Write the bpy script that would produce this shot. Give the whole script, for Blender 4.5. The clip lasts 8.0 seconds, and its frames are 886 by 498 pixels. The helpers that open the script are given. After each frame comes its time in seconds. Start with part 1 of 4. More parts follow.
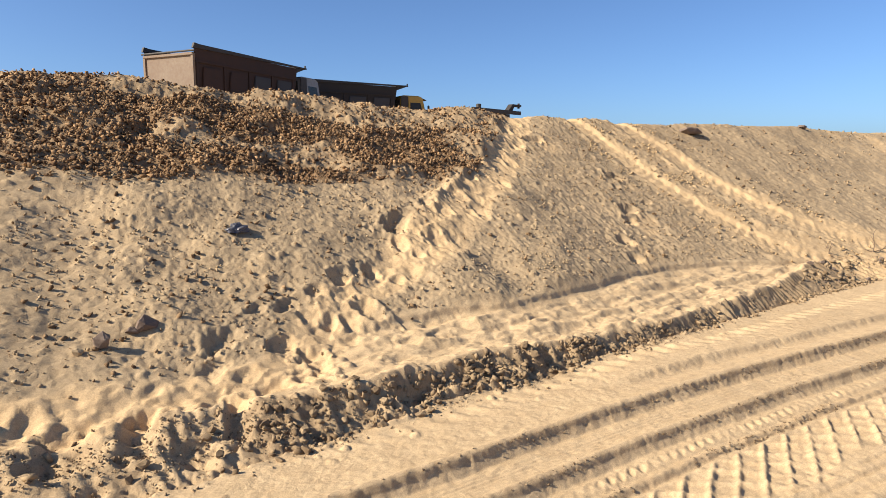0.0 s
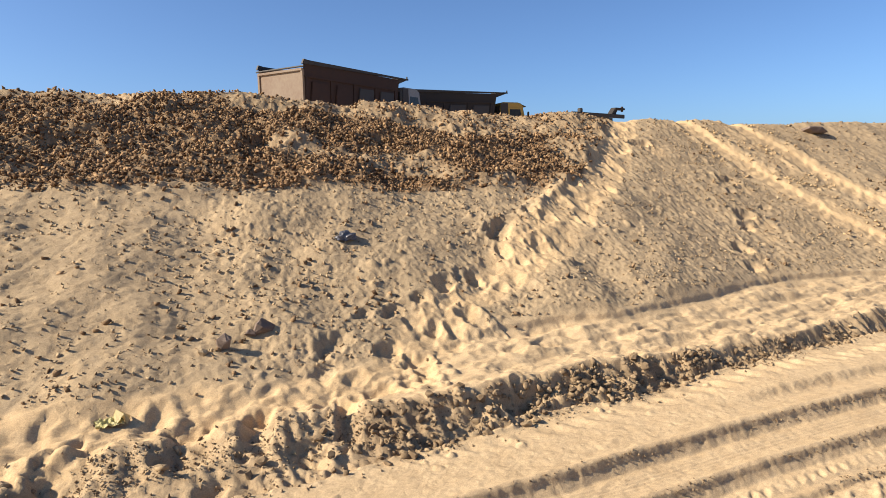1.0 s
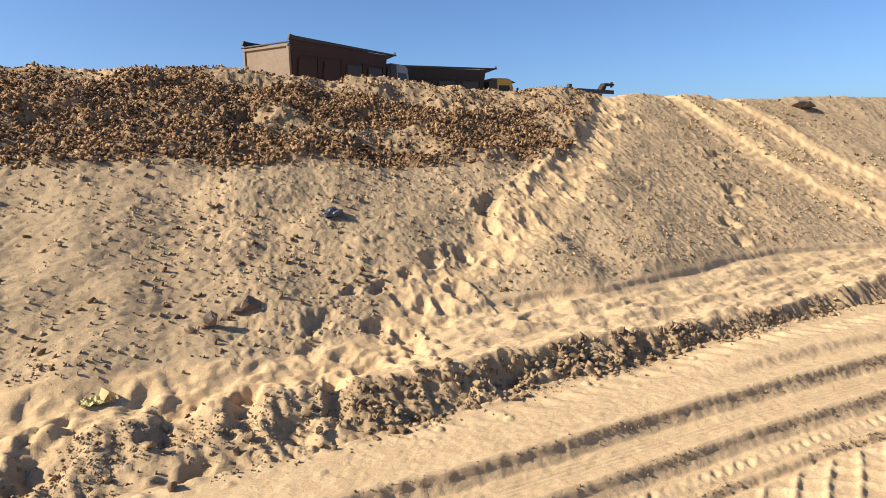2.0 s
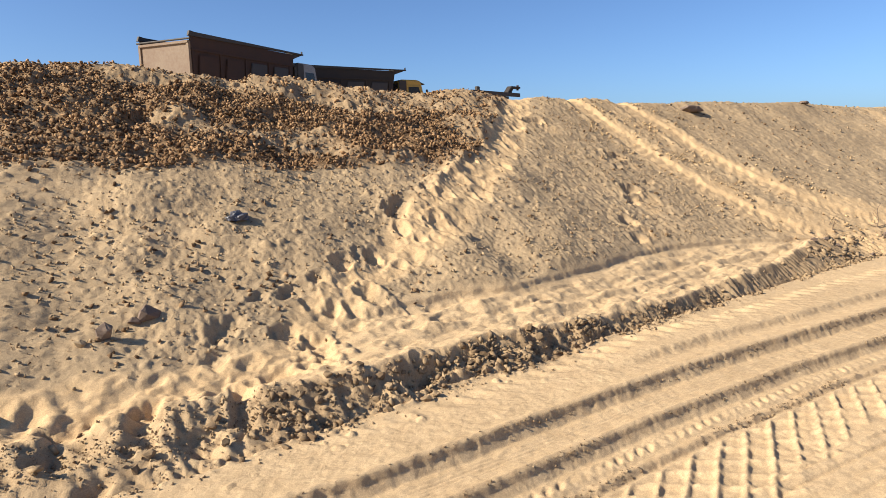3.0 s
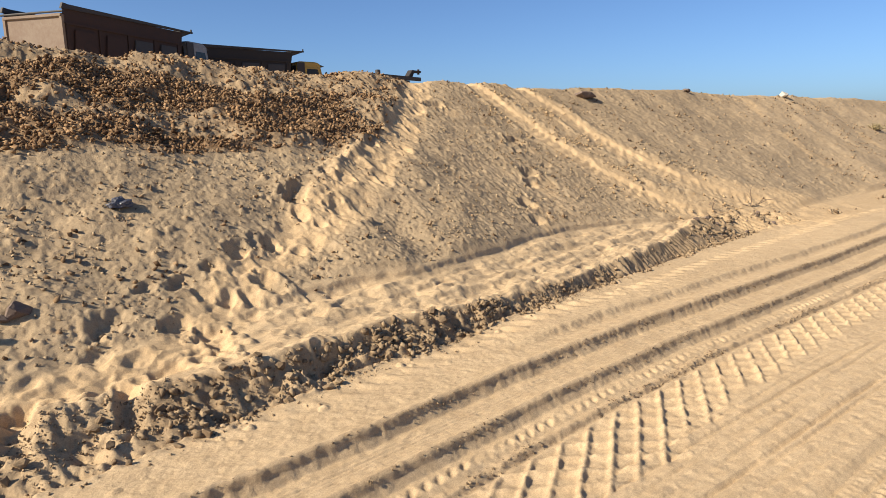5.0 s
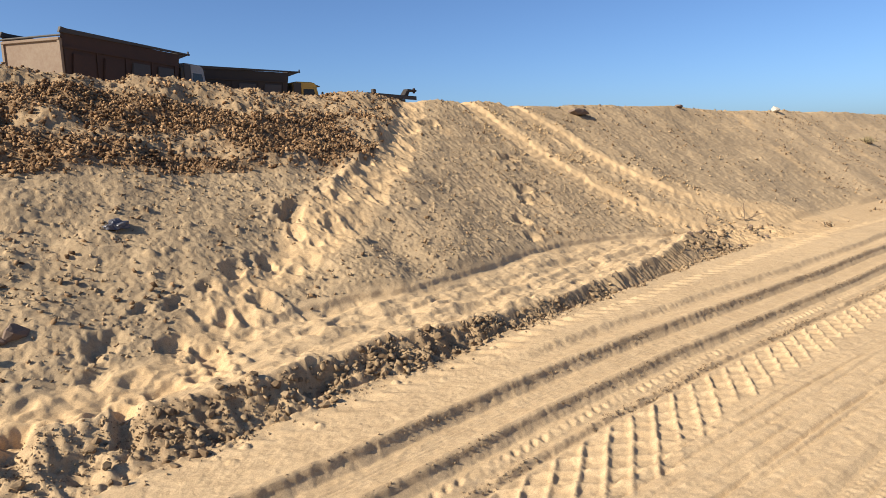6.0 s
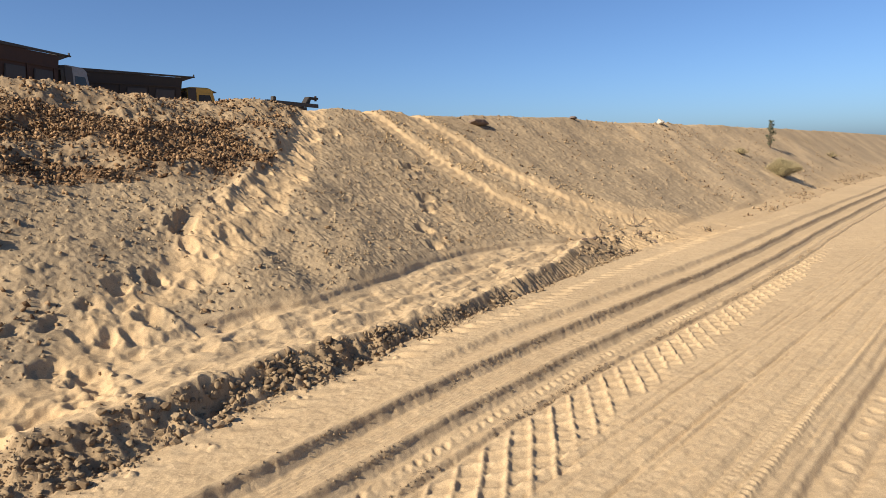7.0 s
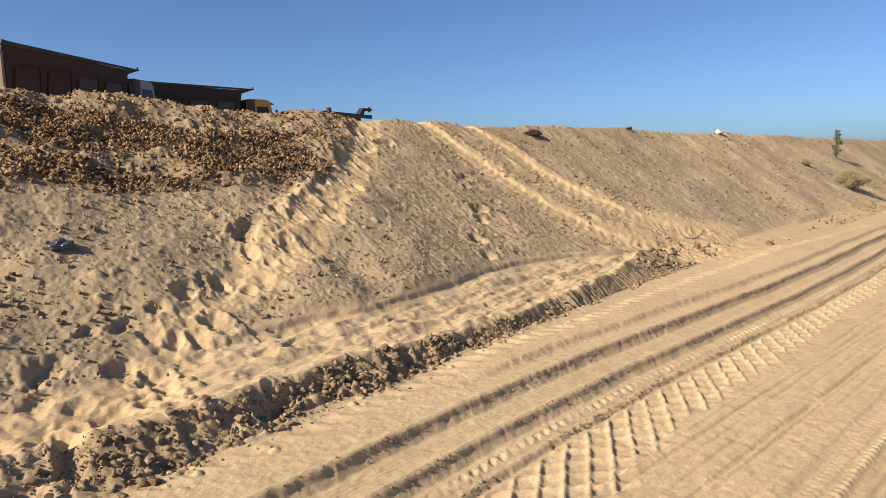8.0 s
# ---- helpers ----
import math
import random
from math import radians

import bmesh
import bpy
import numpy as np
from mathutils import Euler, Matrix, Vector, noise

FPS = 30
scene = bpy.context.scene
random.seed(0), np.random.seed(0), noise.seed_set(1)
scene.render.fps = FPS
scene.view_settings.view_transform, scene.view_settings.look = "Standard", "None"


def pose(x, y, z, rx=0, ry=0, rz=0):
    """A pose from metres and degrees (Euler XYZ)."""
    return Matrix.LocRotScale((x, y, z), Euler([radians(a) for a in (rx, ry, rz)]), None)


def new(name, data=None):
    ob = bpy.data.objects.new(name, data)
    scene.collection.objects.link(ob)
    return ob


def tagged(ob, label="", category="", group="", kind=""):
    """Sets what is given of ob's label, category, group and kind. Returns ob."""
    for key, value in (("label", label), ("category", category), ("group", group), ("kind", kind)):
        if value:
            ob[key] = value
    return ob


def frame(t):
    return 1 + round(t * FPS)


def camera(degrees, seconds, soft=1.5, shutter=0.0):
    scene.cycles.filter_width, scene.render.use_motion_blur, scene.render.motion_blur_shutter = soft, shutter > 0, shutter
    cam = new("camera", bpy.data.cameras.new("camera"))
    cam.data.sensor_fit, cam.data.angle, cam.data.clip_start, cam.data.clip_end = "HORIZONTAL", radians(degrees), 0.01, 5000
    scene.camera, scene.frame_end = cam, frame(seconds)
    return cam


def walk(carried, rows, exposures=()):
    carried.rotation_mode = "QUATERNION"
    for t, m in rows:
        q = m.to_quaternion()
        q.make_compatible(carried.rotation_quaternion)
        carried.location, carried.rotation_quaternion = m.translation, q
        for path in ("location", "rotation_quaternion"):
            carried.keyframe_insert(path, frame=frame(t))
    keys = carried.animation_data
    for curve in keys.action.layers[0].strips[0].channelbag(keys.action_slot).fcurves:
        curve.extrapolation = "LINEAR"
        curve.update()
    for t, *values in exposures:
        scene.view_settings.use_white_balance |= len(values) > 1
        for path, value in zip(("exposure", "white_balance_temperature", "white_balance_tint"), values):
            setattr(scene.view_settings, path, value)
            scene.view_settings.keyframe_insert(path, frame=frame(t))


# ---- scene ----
cam = camera(69.2, 8.0, soft=0.85)
PATH = [
    (0, pose(0, 0, 1.6, 82.3, -0, -30)),
    (0.5, pose(-0.02, 0.028, 1.608, 83.33, 0.6, -28.57)),
    (1, pose(-0.029, 0.029, 1.602, 82.99, 1.02, -21.28)),
    (1.2, pose(-0.031, 0.037, 1.598, 82.25, 1.02, -19.09)),
    (2.3, pose(-0.001, 0.046, 1.582, 80.54, 1.02, -24.52)),
    (2.5, pose(-0.006, 0.05, 1.587, 80.39, 0.7, -26.19)),
    (3, pose(0.013, 0.03, 1.588, 80.93, 1.2, -30.04)),
    (3.5, pose(0.061, 0.009, 1.581, 80.29, 1.79, -35.7)),
    (4, pose(0.091, 0.026, 1.58, 79.85, 1.39, -41.15)),
    (4.5, pose(0.077, 0.047, 1.571, 79.11, 0.61, -42.38)),
    (4.7, pose(0.069, 0.055, 1.569, 78.85, 0.8, -40.71)),
    (5.8, pose(0.027, 0.019, 1.583, 80.98, 1.3, -37.05)),
    (6, pose(0.047, 0.003, 1.582, 80.96, 1.57, -38.91)),
    (6.5, pose(0.06, -0.006, 1.593, 81.49, 1.36, -42.61)),
    (7, pose(0.082, -0.018, 1.586, 81.52, 1.31, -47.3)),
    (7.5, pose(0.071, -0.011, 1.578, 82.4, 1.48, -47.14)),
    (8, pose(0.035, 0.005, 1.589, 82.51, 1.19, -42.85)),
]
walk(cam, PATH, exposures=[(0, 0.95), (2.5, 0.98), (4.5, 0.76), (6, 0.82), (7, 0.68), (8, 0.66)])

# ---- sky and sun: clear day, low sun over the bank ----
SUN_ELEV, SUN_AZ = 33.0, 171.0          # degrees; azimuth counted from +x towards +y
world = bpy.data.worlds.new("sky")
world.use_nodes = True
scene.world = world
wt = world.node_tree
sky = wt.nodes.new("ShaderNodeTexSky")
sky.sky_type, sky.sun_disc = "NISHITA", False
sky.sun_elevation = radians(SUN_ELEV)
sky.sun_rotation = radians(90 - SUN_AZ)
sky.air_density, sky.dust_density, sky.ozone_density = 0.70, 1.3, 3.0
bg = wt.nodes["Background"]
bg.inputs["Strength"].default_value = 0.073
tint = wt.nodes.new("ShaderNodeMix")
tint.data_type, tint.blend_type = "RGBA", "MULTIPLY"
tint.inputs[0].default_value, tint.inputs[7].default_value = 1.0, (0.82, 1.0, 1.19, 1)
wt.links.new(sky.outputs[0], tint.inputs[6])
wt.links.new(tint.outputs[2], bg.inputs["Color"])
sun_dir = Vector((math.cos(radians(SUN_ELEV)) * math.cos(radians(SUN_AZ)),
                  math.cos(radians(SUN_ELEV)) * math.sin(radians(SUN_AZ)), math.sin(radians(SUN_ELEV))))
sun = new("sun", bpy.data.lights.new("sun", "SUN"))
sun.data.energy, sun.data.angle, sun.data.color = 5.0, radians(0.6), (1.0, 0.90, 0.73)
sun.rotation_euler = sun_dir.to_track_quat("Z", "Y").to_euler()
sun.location = (-20, 10, 30)


# ---- materials ----
def nodes(name):
    m = bpy.data.materials.new(name)
    m.use_nodes = True
    t = m.node_tree
    return m, t, t.nodes["Principled BSDF"]


def add(t, kind, **kw):
    n = t.nodes.new(kind)
    for k, v in kw.items():
        n.inputs[k].default_value = v
    return n


def ramp(t, src, stops):
    r = t.nodes.new("ShaderNodeValToRGB")
    e = r.color_ramp.elements
    while len(e) < len(stops):
        e.new(0.5)
    for el, (p, c) in zip(e, stops):
        el.position, el.color = p, (*c, 1) if len(c) == 3 else c
    t.links.new(src, r.inputs[0])
    return r.outputs[0]


def mix(t, fac, a, b, mode="MIX"):
    n = t.nodes.new("ShaderNodeMix")
    n.data_type, n.blend_type = "RGBA", mode
    for sock, v in ((n.inputs[0], fac), (n.inputs[6], a), (n.inputs[7], b)):
        if hasattr(v, "is_linked"):
            t.links.new(v, sock)
        else:
            sock.default_value = v if isinstance(v, float) else (*v, 1)
    return n.outputs[2]


def noise_tex(t, scale, detail=4.0, rough=0.6, coord=None):
    n = add(t, "ShaderNodeTexNoise", Scale=scale, Detail=detail, Roughness=rough)
    if coord is None:
        coord = t.nodes.new("ShaderNodeTexCoord").outputs["Object"]
    t.links.new(coord, n.inputs["Vector"])
    return n.outputs["Fac"]


def bump(t, bsdf, height, dist, strength=1.0, prev=None):
    b = add(t, "ShaderNodeBump", Strength=strength, Distance=dist)
    t.links.new(height, b.inputs["Height"])
    if prev is not None:
        t.links.new(prev, b.inputs["Normal"])
    t.links.new(b.outputs[0], bsdf.inputs["Normal"])
    return b.outputs[0]


def attr(t, name):
    a = t.nodes.new("ShaderNodeAttribute")
    a.attribute_name = name
    return a.outputs["Fac"]


def ground_material():
    m, t, b = nodes("desert_ground")
    big, mid, fine = noise_tex(t, 0.7, 5), noise_tex(t, 9.0, 6, 0.7), noise_tex(t, 160.0, 4, 0.7)
    sand = ramp(t, mid, [(0.3, (0.50, 0.355, 0.205)), (0.7, (0.60, 0.44, 0.265))])
    crust = ramp(t, mid, [(0.25, (0.33, 0.24, 0.145)), (0.75, (0.455, 0.338, 0.208))])
    brown = ramp(t, mid, [(0.25, (0.12, 0.068, 0.036)), (0.5, (0.22, 0.138, 0.075)), (0.8, (0.38, 0.265, 0.155))])
    fresh = ramp(t, mid, [(0.3, (0.53, 0.365, 0.20)), (0.7, (0.61, 0.435, 0.25))])
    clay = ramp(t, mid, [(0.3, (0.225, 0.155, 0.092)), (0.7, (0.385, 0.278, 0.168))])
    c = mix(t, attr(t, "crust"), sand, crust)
    # clay soil; its faint bands along the rut sides stand in for shade
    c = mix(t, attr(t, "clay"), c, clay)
    c = mix(t, attr(t, "brown"), c, brown)
    c = mix(t, attr(t, "fresh"), c, fresh)
    c = mix(t, 0.55, c, ramp(t, big, [(0.3, (0.78, 0.78, 0.79)), (0.7, (1.0, 1.0, 1.0))]), "MULTIPLY")
    c = mix(t, 0.85, c, ramp(t, fine, [(0.3, (0.66, 0.64, 0.62)), (0.65, (1.08, 1.07, 1.06))]), "MULTIPLY")
    grit = noise_tex(t, 52.0, 3, 0.75)
    c = mix(t, 0.5, c, ramp(t, grit, [(0.32, (0.74, 0.72, 0.70)), (0.5, (1.0, 1.0, 1.0)), (0.72, (1.12, 1.12, 1.12))]), "MULTIPLY")
    t.links.new(c, b.inputs["Base Color"])
    b.inputs["Roughness"].default_value = 0.95
    b.inputs["Specular IOR Level"].default_value = 0.12
    n1 = bump(t, b, noise_tex(t, 38.0, 5, 0.7), 0.012, 0.5)
    bump(t, b, fine, 0.003, 0.5, n1)
    return m


def clod_material(name, dark, light):
    m, t, b = nodes(name)
    g = t.nodes.new("ShaderNodeNewGeometry")
    per = ramp(t, g.outputs["Random Per Island"], [(0.0, dark), (1.0, light)])
    c = mix(t, 0.7, per, ramp(t, noise_tex(t, 60.0, 4, 0.7), [(0.3, (0.65, 0.63, 0.6)), (0.7, (1.1, 1.08, 1.05))]), "MULTIPLY")
    t.links.new(c, b.inputs["Base Color"])
    b.inputs["Roughness"].default_value = 0.93
    b.inputs["Specular IOR Level"].default_value = 0.15
    bump(t, b, noise_tex(t, 90.0, 4, 0.7), 0.006, 0.6)
    return m


def plain(name, color, rough=0.6, metal=0.0, wear=None, scale=4.0, amount=0.5, bumpy=0.0):
    """A paint, rubber, cloth or metal with stains of a second colour at two sizes."""
    m, t, b = nodes(name)
    wear = wear or tuple(0.7 * v for v in color)
    k = mix(t, 0.5, ramp(t, noise_tex(t, scale, 5, 0.7), [(0.5 - 0.3 * amount, (0, 0, 0)), (0.75, (1, 1, 1))]),
            ramp(t, noise_tex(t, scale * 9, 4, 0.7), [(0.35, (0, 0, 0)), (0.75, (1, 1, 1))]), "MIX")
    c = mix(t, k, color, wear)
    t.links.new(c, b.inputs["Base Color"])
    b.inputs["Roughness"].default_value = rough
    b.inputs["Metallic"].default_value = metal
    if bumpy:
        bump(t, b, noise_tex(t, scale * 6, 4, 0.6), bumpy, 0.5)
    return m


GROUND = ground_material()
CLOD_BROWN = clod_material("brown_clods", (0.070, 0.035, 0.017), (0.41, 0.258, 0.138))
CLOD_DARK = clod_material("dark_clods", (0.10, 0.058, 0.032), (0.33, 0.22, 0.125))
CLOD_SAND = clod_material("sand_clods", (0.25, 0.18, 0.11), (0.45, 0.335, 0.205))
CLOD_FRESH = clod_material("fresh_sand_clods", (0.33, 0.23, 0.125), (0.52, 0.37, 0.21))
CLOD_CLAY = clod_material("clay_clods", (0.17, 0.116, 0.07), (0.37, 0.27, 0.165))
ROCK_DARK = clod_material("dark_rock", (0.17, 0.125, 0.10), (0.24, 0.18, 0.14))
ROCK_GREY = clod_material("grey_rock", (0.10, 0.105, 0.12), (0.14, 0.145, 0.16))
ROCK_PALE = clod_material("pale_rock", (0.46, 0.42, 0.36), (0.54, 0.49, 0.42))
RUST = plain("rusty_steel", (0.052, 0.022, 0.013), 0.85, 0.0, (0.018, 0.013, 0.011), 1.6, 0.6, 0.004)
# tailgate steel: paler than the tipper sides, with tan stains
RUST_TAIL = plain("pale_rusty_steel", (0.16, 0.105, 0.072), 0.85, 0.0, (0.235, 0.185, 0.135), 1.2, 0.5, 0.003)
DARK_STEEL = plain("dark_steel", (0.028, 0.026, 0.026), 0.7, 0.1, (0.05, 0.038, 0.03), 2.0)
GREY_PAINT = plain("dusty_grey_paint", (0.24, 0.245, 0.255), 0.55, 0.0, (0.14, 0.122, 0.105), 2.0)
YELLOW_PAINT = plain("dusty_yellow_paint", (0.42, 0.25, 0.03), 0.55, 0.0, (0.28, 0.19, 0.06), 2.0)
BLUE_STEEL = plain("faded_blue_steel", (0.022, 0.019, 0.018), 0.85, 0.0, (0.034, 0.024, 0.019), 2.0)
RUBBER = plain("dusty_rubber", (0.03, 0.03, 0.03), 0.85, 0.0, (0.12, 0.09, 0.06), 5.0)
GLASS = plain("dark_glass", (0.012, 0.013, 0.014), 0.25, 0.0, (0.04, 0.036, 0.032), 3.0, 0.3)
GLASS.node_tree.nodes["Principled BSDF"].inputs["Specular IOR Level"].default_value = 0.25
GREY_STEEL = plain("grey_blue_steel", (0.045, 0.047, 0.052), 0.8, 0.0, (0.04, 0.03, 0.025), 2.5)
LAMP_RED = plain("red_lens", (0.35, 0.02, 0.015), 0.3)
LEAF_GREEN = plain("dusty_green_leaf", (0.045, 0.06, 0.03), 0.7, 0.0, (0.09, 0.09, 0.05), 8.0)
LEAF_DRY = plain("dry_shrub_leaf", (0.30, 0.245, 0.125), 0.85, 0.0, (0.34, 0.27, 0.15), 8.0)
TWIG = plain("dry_twig", (0.10, 0.065, 0.04), 0.85, 0.0, (0.17, 0.12, 0.08), 12.0)
PLASTIC_DARK = plain("dark_plastic_bag", (0.045, 0.048, 0.065), 0.38, 0.0, (0.14, 0.13, 0.14), 14.0)
PLASTIC_YELLOW = plain("yellow_wrapper_film", (0.42, 0.36, 0.11), 0.6, 0.0, (0.40, 0.33, 0.17), 16.0)
CARD = plain("pale_card", (0.70, 0.60, 0.32), 0.7, 0.0, (0.55, 0.42, 0.22), 14.0)


# ---- terrain: x runs along the track, y across it towards the bank, z up ----
def hash01(i, j, seed):
    h = (i.astype(np.int64) * 374761393 + j.astype(np.int64) * 668265263 + seed * 1442695041) & 0xFFFFFFFF
    h = ((h ^ (h >> 13)) * 1274126177) & 0xFFFFFFFF
    h = ((h ^ (h >> 16)) * 2246822519) & 0xFFFFFFFF
    return ((h ^ (h >> 15)) & 0xFFFFFF) / float(0x1000000)


def sm(a, b, x):
    t = np.clip((x - a) / (b - a), 0, 1)
    return t * t * (3 - 2 * t)


def vnoise(x, y, seed):
    i, j = np.floor(x), np.floor(y)
    u, v = x - i, y - j
    u, v = u * u * u * (u * (u * 6 - 15) + 10), v * v * v * (v * (v * 6 - 15) + 10)
    a, b = hash01(i, j, seed), hash01(i + 1, j, seed)
    c, d = hash01(i, j + 1, seed), hash01(i + 1, j + 1, seed)
    return (a + (b - a) * u) * (1 - v) + (c + (d - c) * u) * v - 0.5


def fbm(x, y, size, seed, octaves=4, gain=0.5):
    """Smooth noise, about -0.5 to 0.5, whose largest swells are `size` metres across."""
    z, amp, tot = 0.0, 1.0, 0.0
    x, y = x / size, y / size
    for k in range(octaves):
        z = z + amp * vnoise(x, y, seed + 17 * k)
        tot += amp
        x, y, amp = 1.94 * x + 0.37 * y + 5.3, 1.94 * y - 0.37 * x + 1.7, amp * gain
    return z / tot * 1.6


def lumps(x, y, cell, seed, dens, r0, r1):
    """Heights of a scatter of angular clods, one at most in each cell; dens is how many cells hold one."""
    ci, cj = np.floor(x / cell), np.floor(y / cell)
    top = np.zeros_like(x)
    for di in (-1, 0, 1):
        for dj in (-1, 0, 1):
            i, j = ci + di, cj + dj
            r = r0 + (r1 - r0) * hash01(i, j, seed + 3) ** 2.2
            px, py = (i + 0.15 + 0.7 * hash01(i, j, seed)) * cell, (j + 0.15 + 0.7 * hash01(i, j, seed + 1)) * cell
            a = 6.283 * hash01(i, j, seed + 4)
            ca, sa = np.cos(a), np.sin(a)
            u, v = ((x - px) * ca + (y - py) * sa) / r, ((y - py) * ca - (x - px) * sa) / (r * 0.72)
            q = np.maximum(np.maximum(abs(u), abs(v)), 0.72 * (abs(u) + abs(v)))
            h = r * 0.8 * np.clip(1.25 * (1 - q ** 2.2), 0, 0.85 + 0.25 * u)
            top = np.maximum(top, np.where(hash01(i, j, seed + 2) < dens, h, 0))
    return top


# lines of the plan, along x
RIDGE_X = [-60, -3, -0.2, 0.9, 1.4, 1.85, 2.5, 3.05, 3.65, 4.3, 4.8, 5.45, 6.45, 7.1, 7.6, 8.1, 8.8, 9.5, 10.2, 12, 400]
RIDGE_Y = [3.28, 3.28, 3.42, 3.40, 3.38, 3.43, 3.49, 3.55, 3.60, 3.63, 3.75, 3.85, 4.03, 4.24, 4.40, 4.44, 4.40, 4.28, 4.15, 4.2, 4.2]
RIDGE_Z = [0.30, 0.30, 0.31, 0.33, 0.33, 0.32, 0.31, 0.29, 0.27, 0.26, 0.28, 0.29, 0.30, 0.35, 0.385, 0.385, 0.36, 0.29, 0.17, 0.16, 0.16]
FOOT_X = [-60, -3, 0.4, 0.85, 1.3, 1.6, 1.85, 2.12, 2.5, 3.05, 3.6, 4.3, 5.2, 6.3, 7.0, 7.8, 8.6, 9.5, 10.5, 12.9, 17, 22, 30, 60, 400]
FOOT_Y = [2.75, 2.85, 2.95, 3.04, 3.12, 3.14, 3.24, 3.28, 3.25, 3.37, 3.43, 3.51, 3.64, 3.80, 3.92, 4.00, 4.00, 3.95, 3.86, 3.95, 4.25, 4.62, 5.0, 5.0, 5.0]
STEP_X = [-60, -3, 0.4, 1.2, 1.75, 2.05, 2.5, 3.0, 3.7, 4.2, 4.75, 5.2, 5.7, 6.7, 7.4, 8.1, 9, 10.2, 12, 24, 60, 400]
STEP_Y = [3.6, 3.6, 3.68, 3.9, 4.08, 4.17, 4.20, 4.15, 4.31, 4.42, 4.58, 4.70, 4.80, 4.80, 4.70, 4.64, 4.58, 4.45, 4.5, 5.1, 5.6, 5.6]
DRIFT_X = [-60, -3, 1, 2, 3, 4, 6, 7.5, 9.5, 12.3, 18, 30, 60, 400]
DRIFT_Y = [-0.4, -0.36, -0.24, -0.15, -0.07, -0.02, 0.0, 0.02, 0.11, 0.27, 0.53, 0.95, 1.3, 1.3]
FOOTPATH = [(-6, 3.48), (-3, 3.5), (-0.96, 3.52), (-0.21, 3.56), (0.37, 3.58), (0.7, 3.64), (0.95, 3.68), (1.13, 3.81), (1.41, 4.07), (1.75, 4.42), (2.1, 4.68),
            (2.6, 5.0), (2.95, 5.25), (3.35, 5.56), (3.9, 5.97), (4.5, 6.48), (5.05, 7.03), (5.49, 7.54), (5.97, 8.09), (6.4, 8.7)]
BANK_Y = 8.2


def bank_crest(x):
    return 2.305 + 0.225 * (1 - sm(-1.5, 6.0, x)) - 0.18 * sm(22, 65, x)


def line_dist(x, y, pts):
    """Distance to a line through pts, and the length along it."""
    best, along, run = np.full_like(x, 1e9), np.zeros_like(x), 0.0
    for (ax, ay), (bx, by) in zip(pts, pts[1:]):
        L = math.hypot(bx - ax, by - ay)
        t = np.clip(((x - ax) * (bx - ax) + (y - ay) * (by - ay)) / L ** 2, 0, 1)
        d = np.hypot(x - ax - t * (bx - ax), y - ay - t * (by - ay))
        near = d < best
        best, along = np.where(near, d, best), np.where(near, run + t * L, along)
        run += L
    return best, along


def large_form(x, y):
    """Track, terrace, bank and plateau, without their small relief."""
    ridge, ridge_z = np.interp(x, RIDGE_X, RIDGE_Y), np.interp(x, RIDGE_X, RIDGE_Z)
    foot, step = np.interp(x, FOOT_X, FOOT_Y), np.interp(x, STEP_X, STEP_Y)
    ridge = np.maximum(ridge, foot + 0.07) + (0.09 * (1 - sm(2.0, 4.4, x)) + 0.035) * fbm(x, y * 0.3, 0.45, 31, 4, 0.6) * (1 - sm(9, 11, x))
    foot_z = 0.115 + 0 * x
    step_z = (0.42 - 0.06 * (1 - sm(0.3, 1.9, x))) * (1 - sm(5.0, 10.5, x)) + 0.24 * sm(5.0, 10.5, x)
    u = np.clip((y - foot) / np.maximum(ridge - foot, 0.05), 0, 1)
    face = foot_z + (ridge_z - foot_z) * (u + (np.where(u < 0.62, 0.70 * u, 0.434 + 1.49 * (u - 0.62)) - u) * (1 - sm(4.2, 5.2, x)) * (0.10 + 0.90 * sm(-0.2, 0.2, fbm(x, y * 0, 0.8, 33, 2))))
    v = np.clip((y - ridge) / np.maximum(step - ridge, 0.05), 0, 1)
    shelf = ridge_z + (step_z - ridge_z) * v - 0.025 * np.sin(math.pi * v) * (1 - sm(7, 9, x))
    crest = bank_crest(x)
    w = (y - step) / (BANK_Y - step)
    k = 0.035
    top = np.where(w < 1, w, 1.0)
    soft = 1 - (np.sqrt((1 - w) ** 2 + k ** 2) - k + (1 - w)) / 2          # rounded edge of the bank
    soft = (soft - 0.0172) / (1 - 0.0172)
    bank = step_z + (crest - step_z) * np.clip(np.minimum(soft, 1), 0, 1)
    bank = bank - 0.09 * np.sin(math.pi * np.clip(w, 0, 1)) * sm(4.5, 7, x)
    z = np.where(y < foot, foot_z, np.where(y < ridge, face, np.where(y < step, shelf, bank)))
    z = np.where(y > BANK_Y, z + 0.004 * np.minimum(y - BANK_Y, 60), z)
    return z, foot, ridge, step


def bank_step(v, rise):
    """A rut's crumbled side: a slope of loose sand below a steep lip."""
    return rise * (0.58 * np.clip(v / 0.042, 0, 1) + 0.42 * np.clip((v - 0.042) / 0.008, 0, 1))


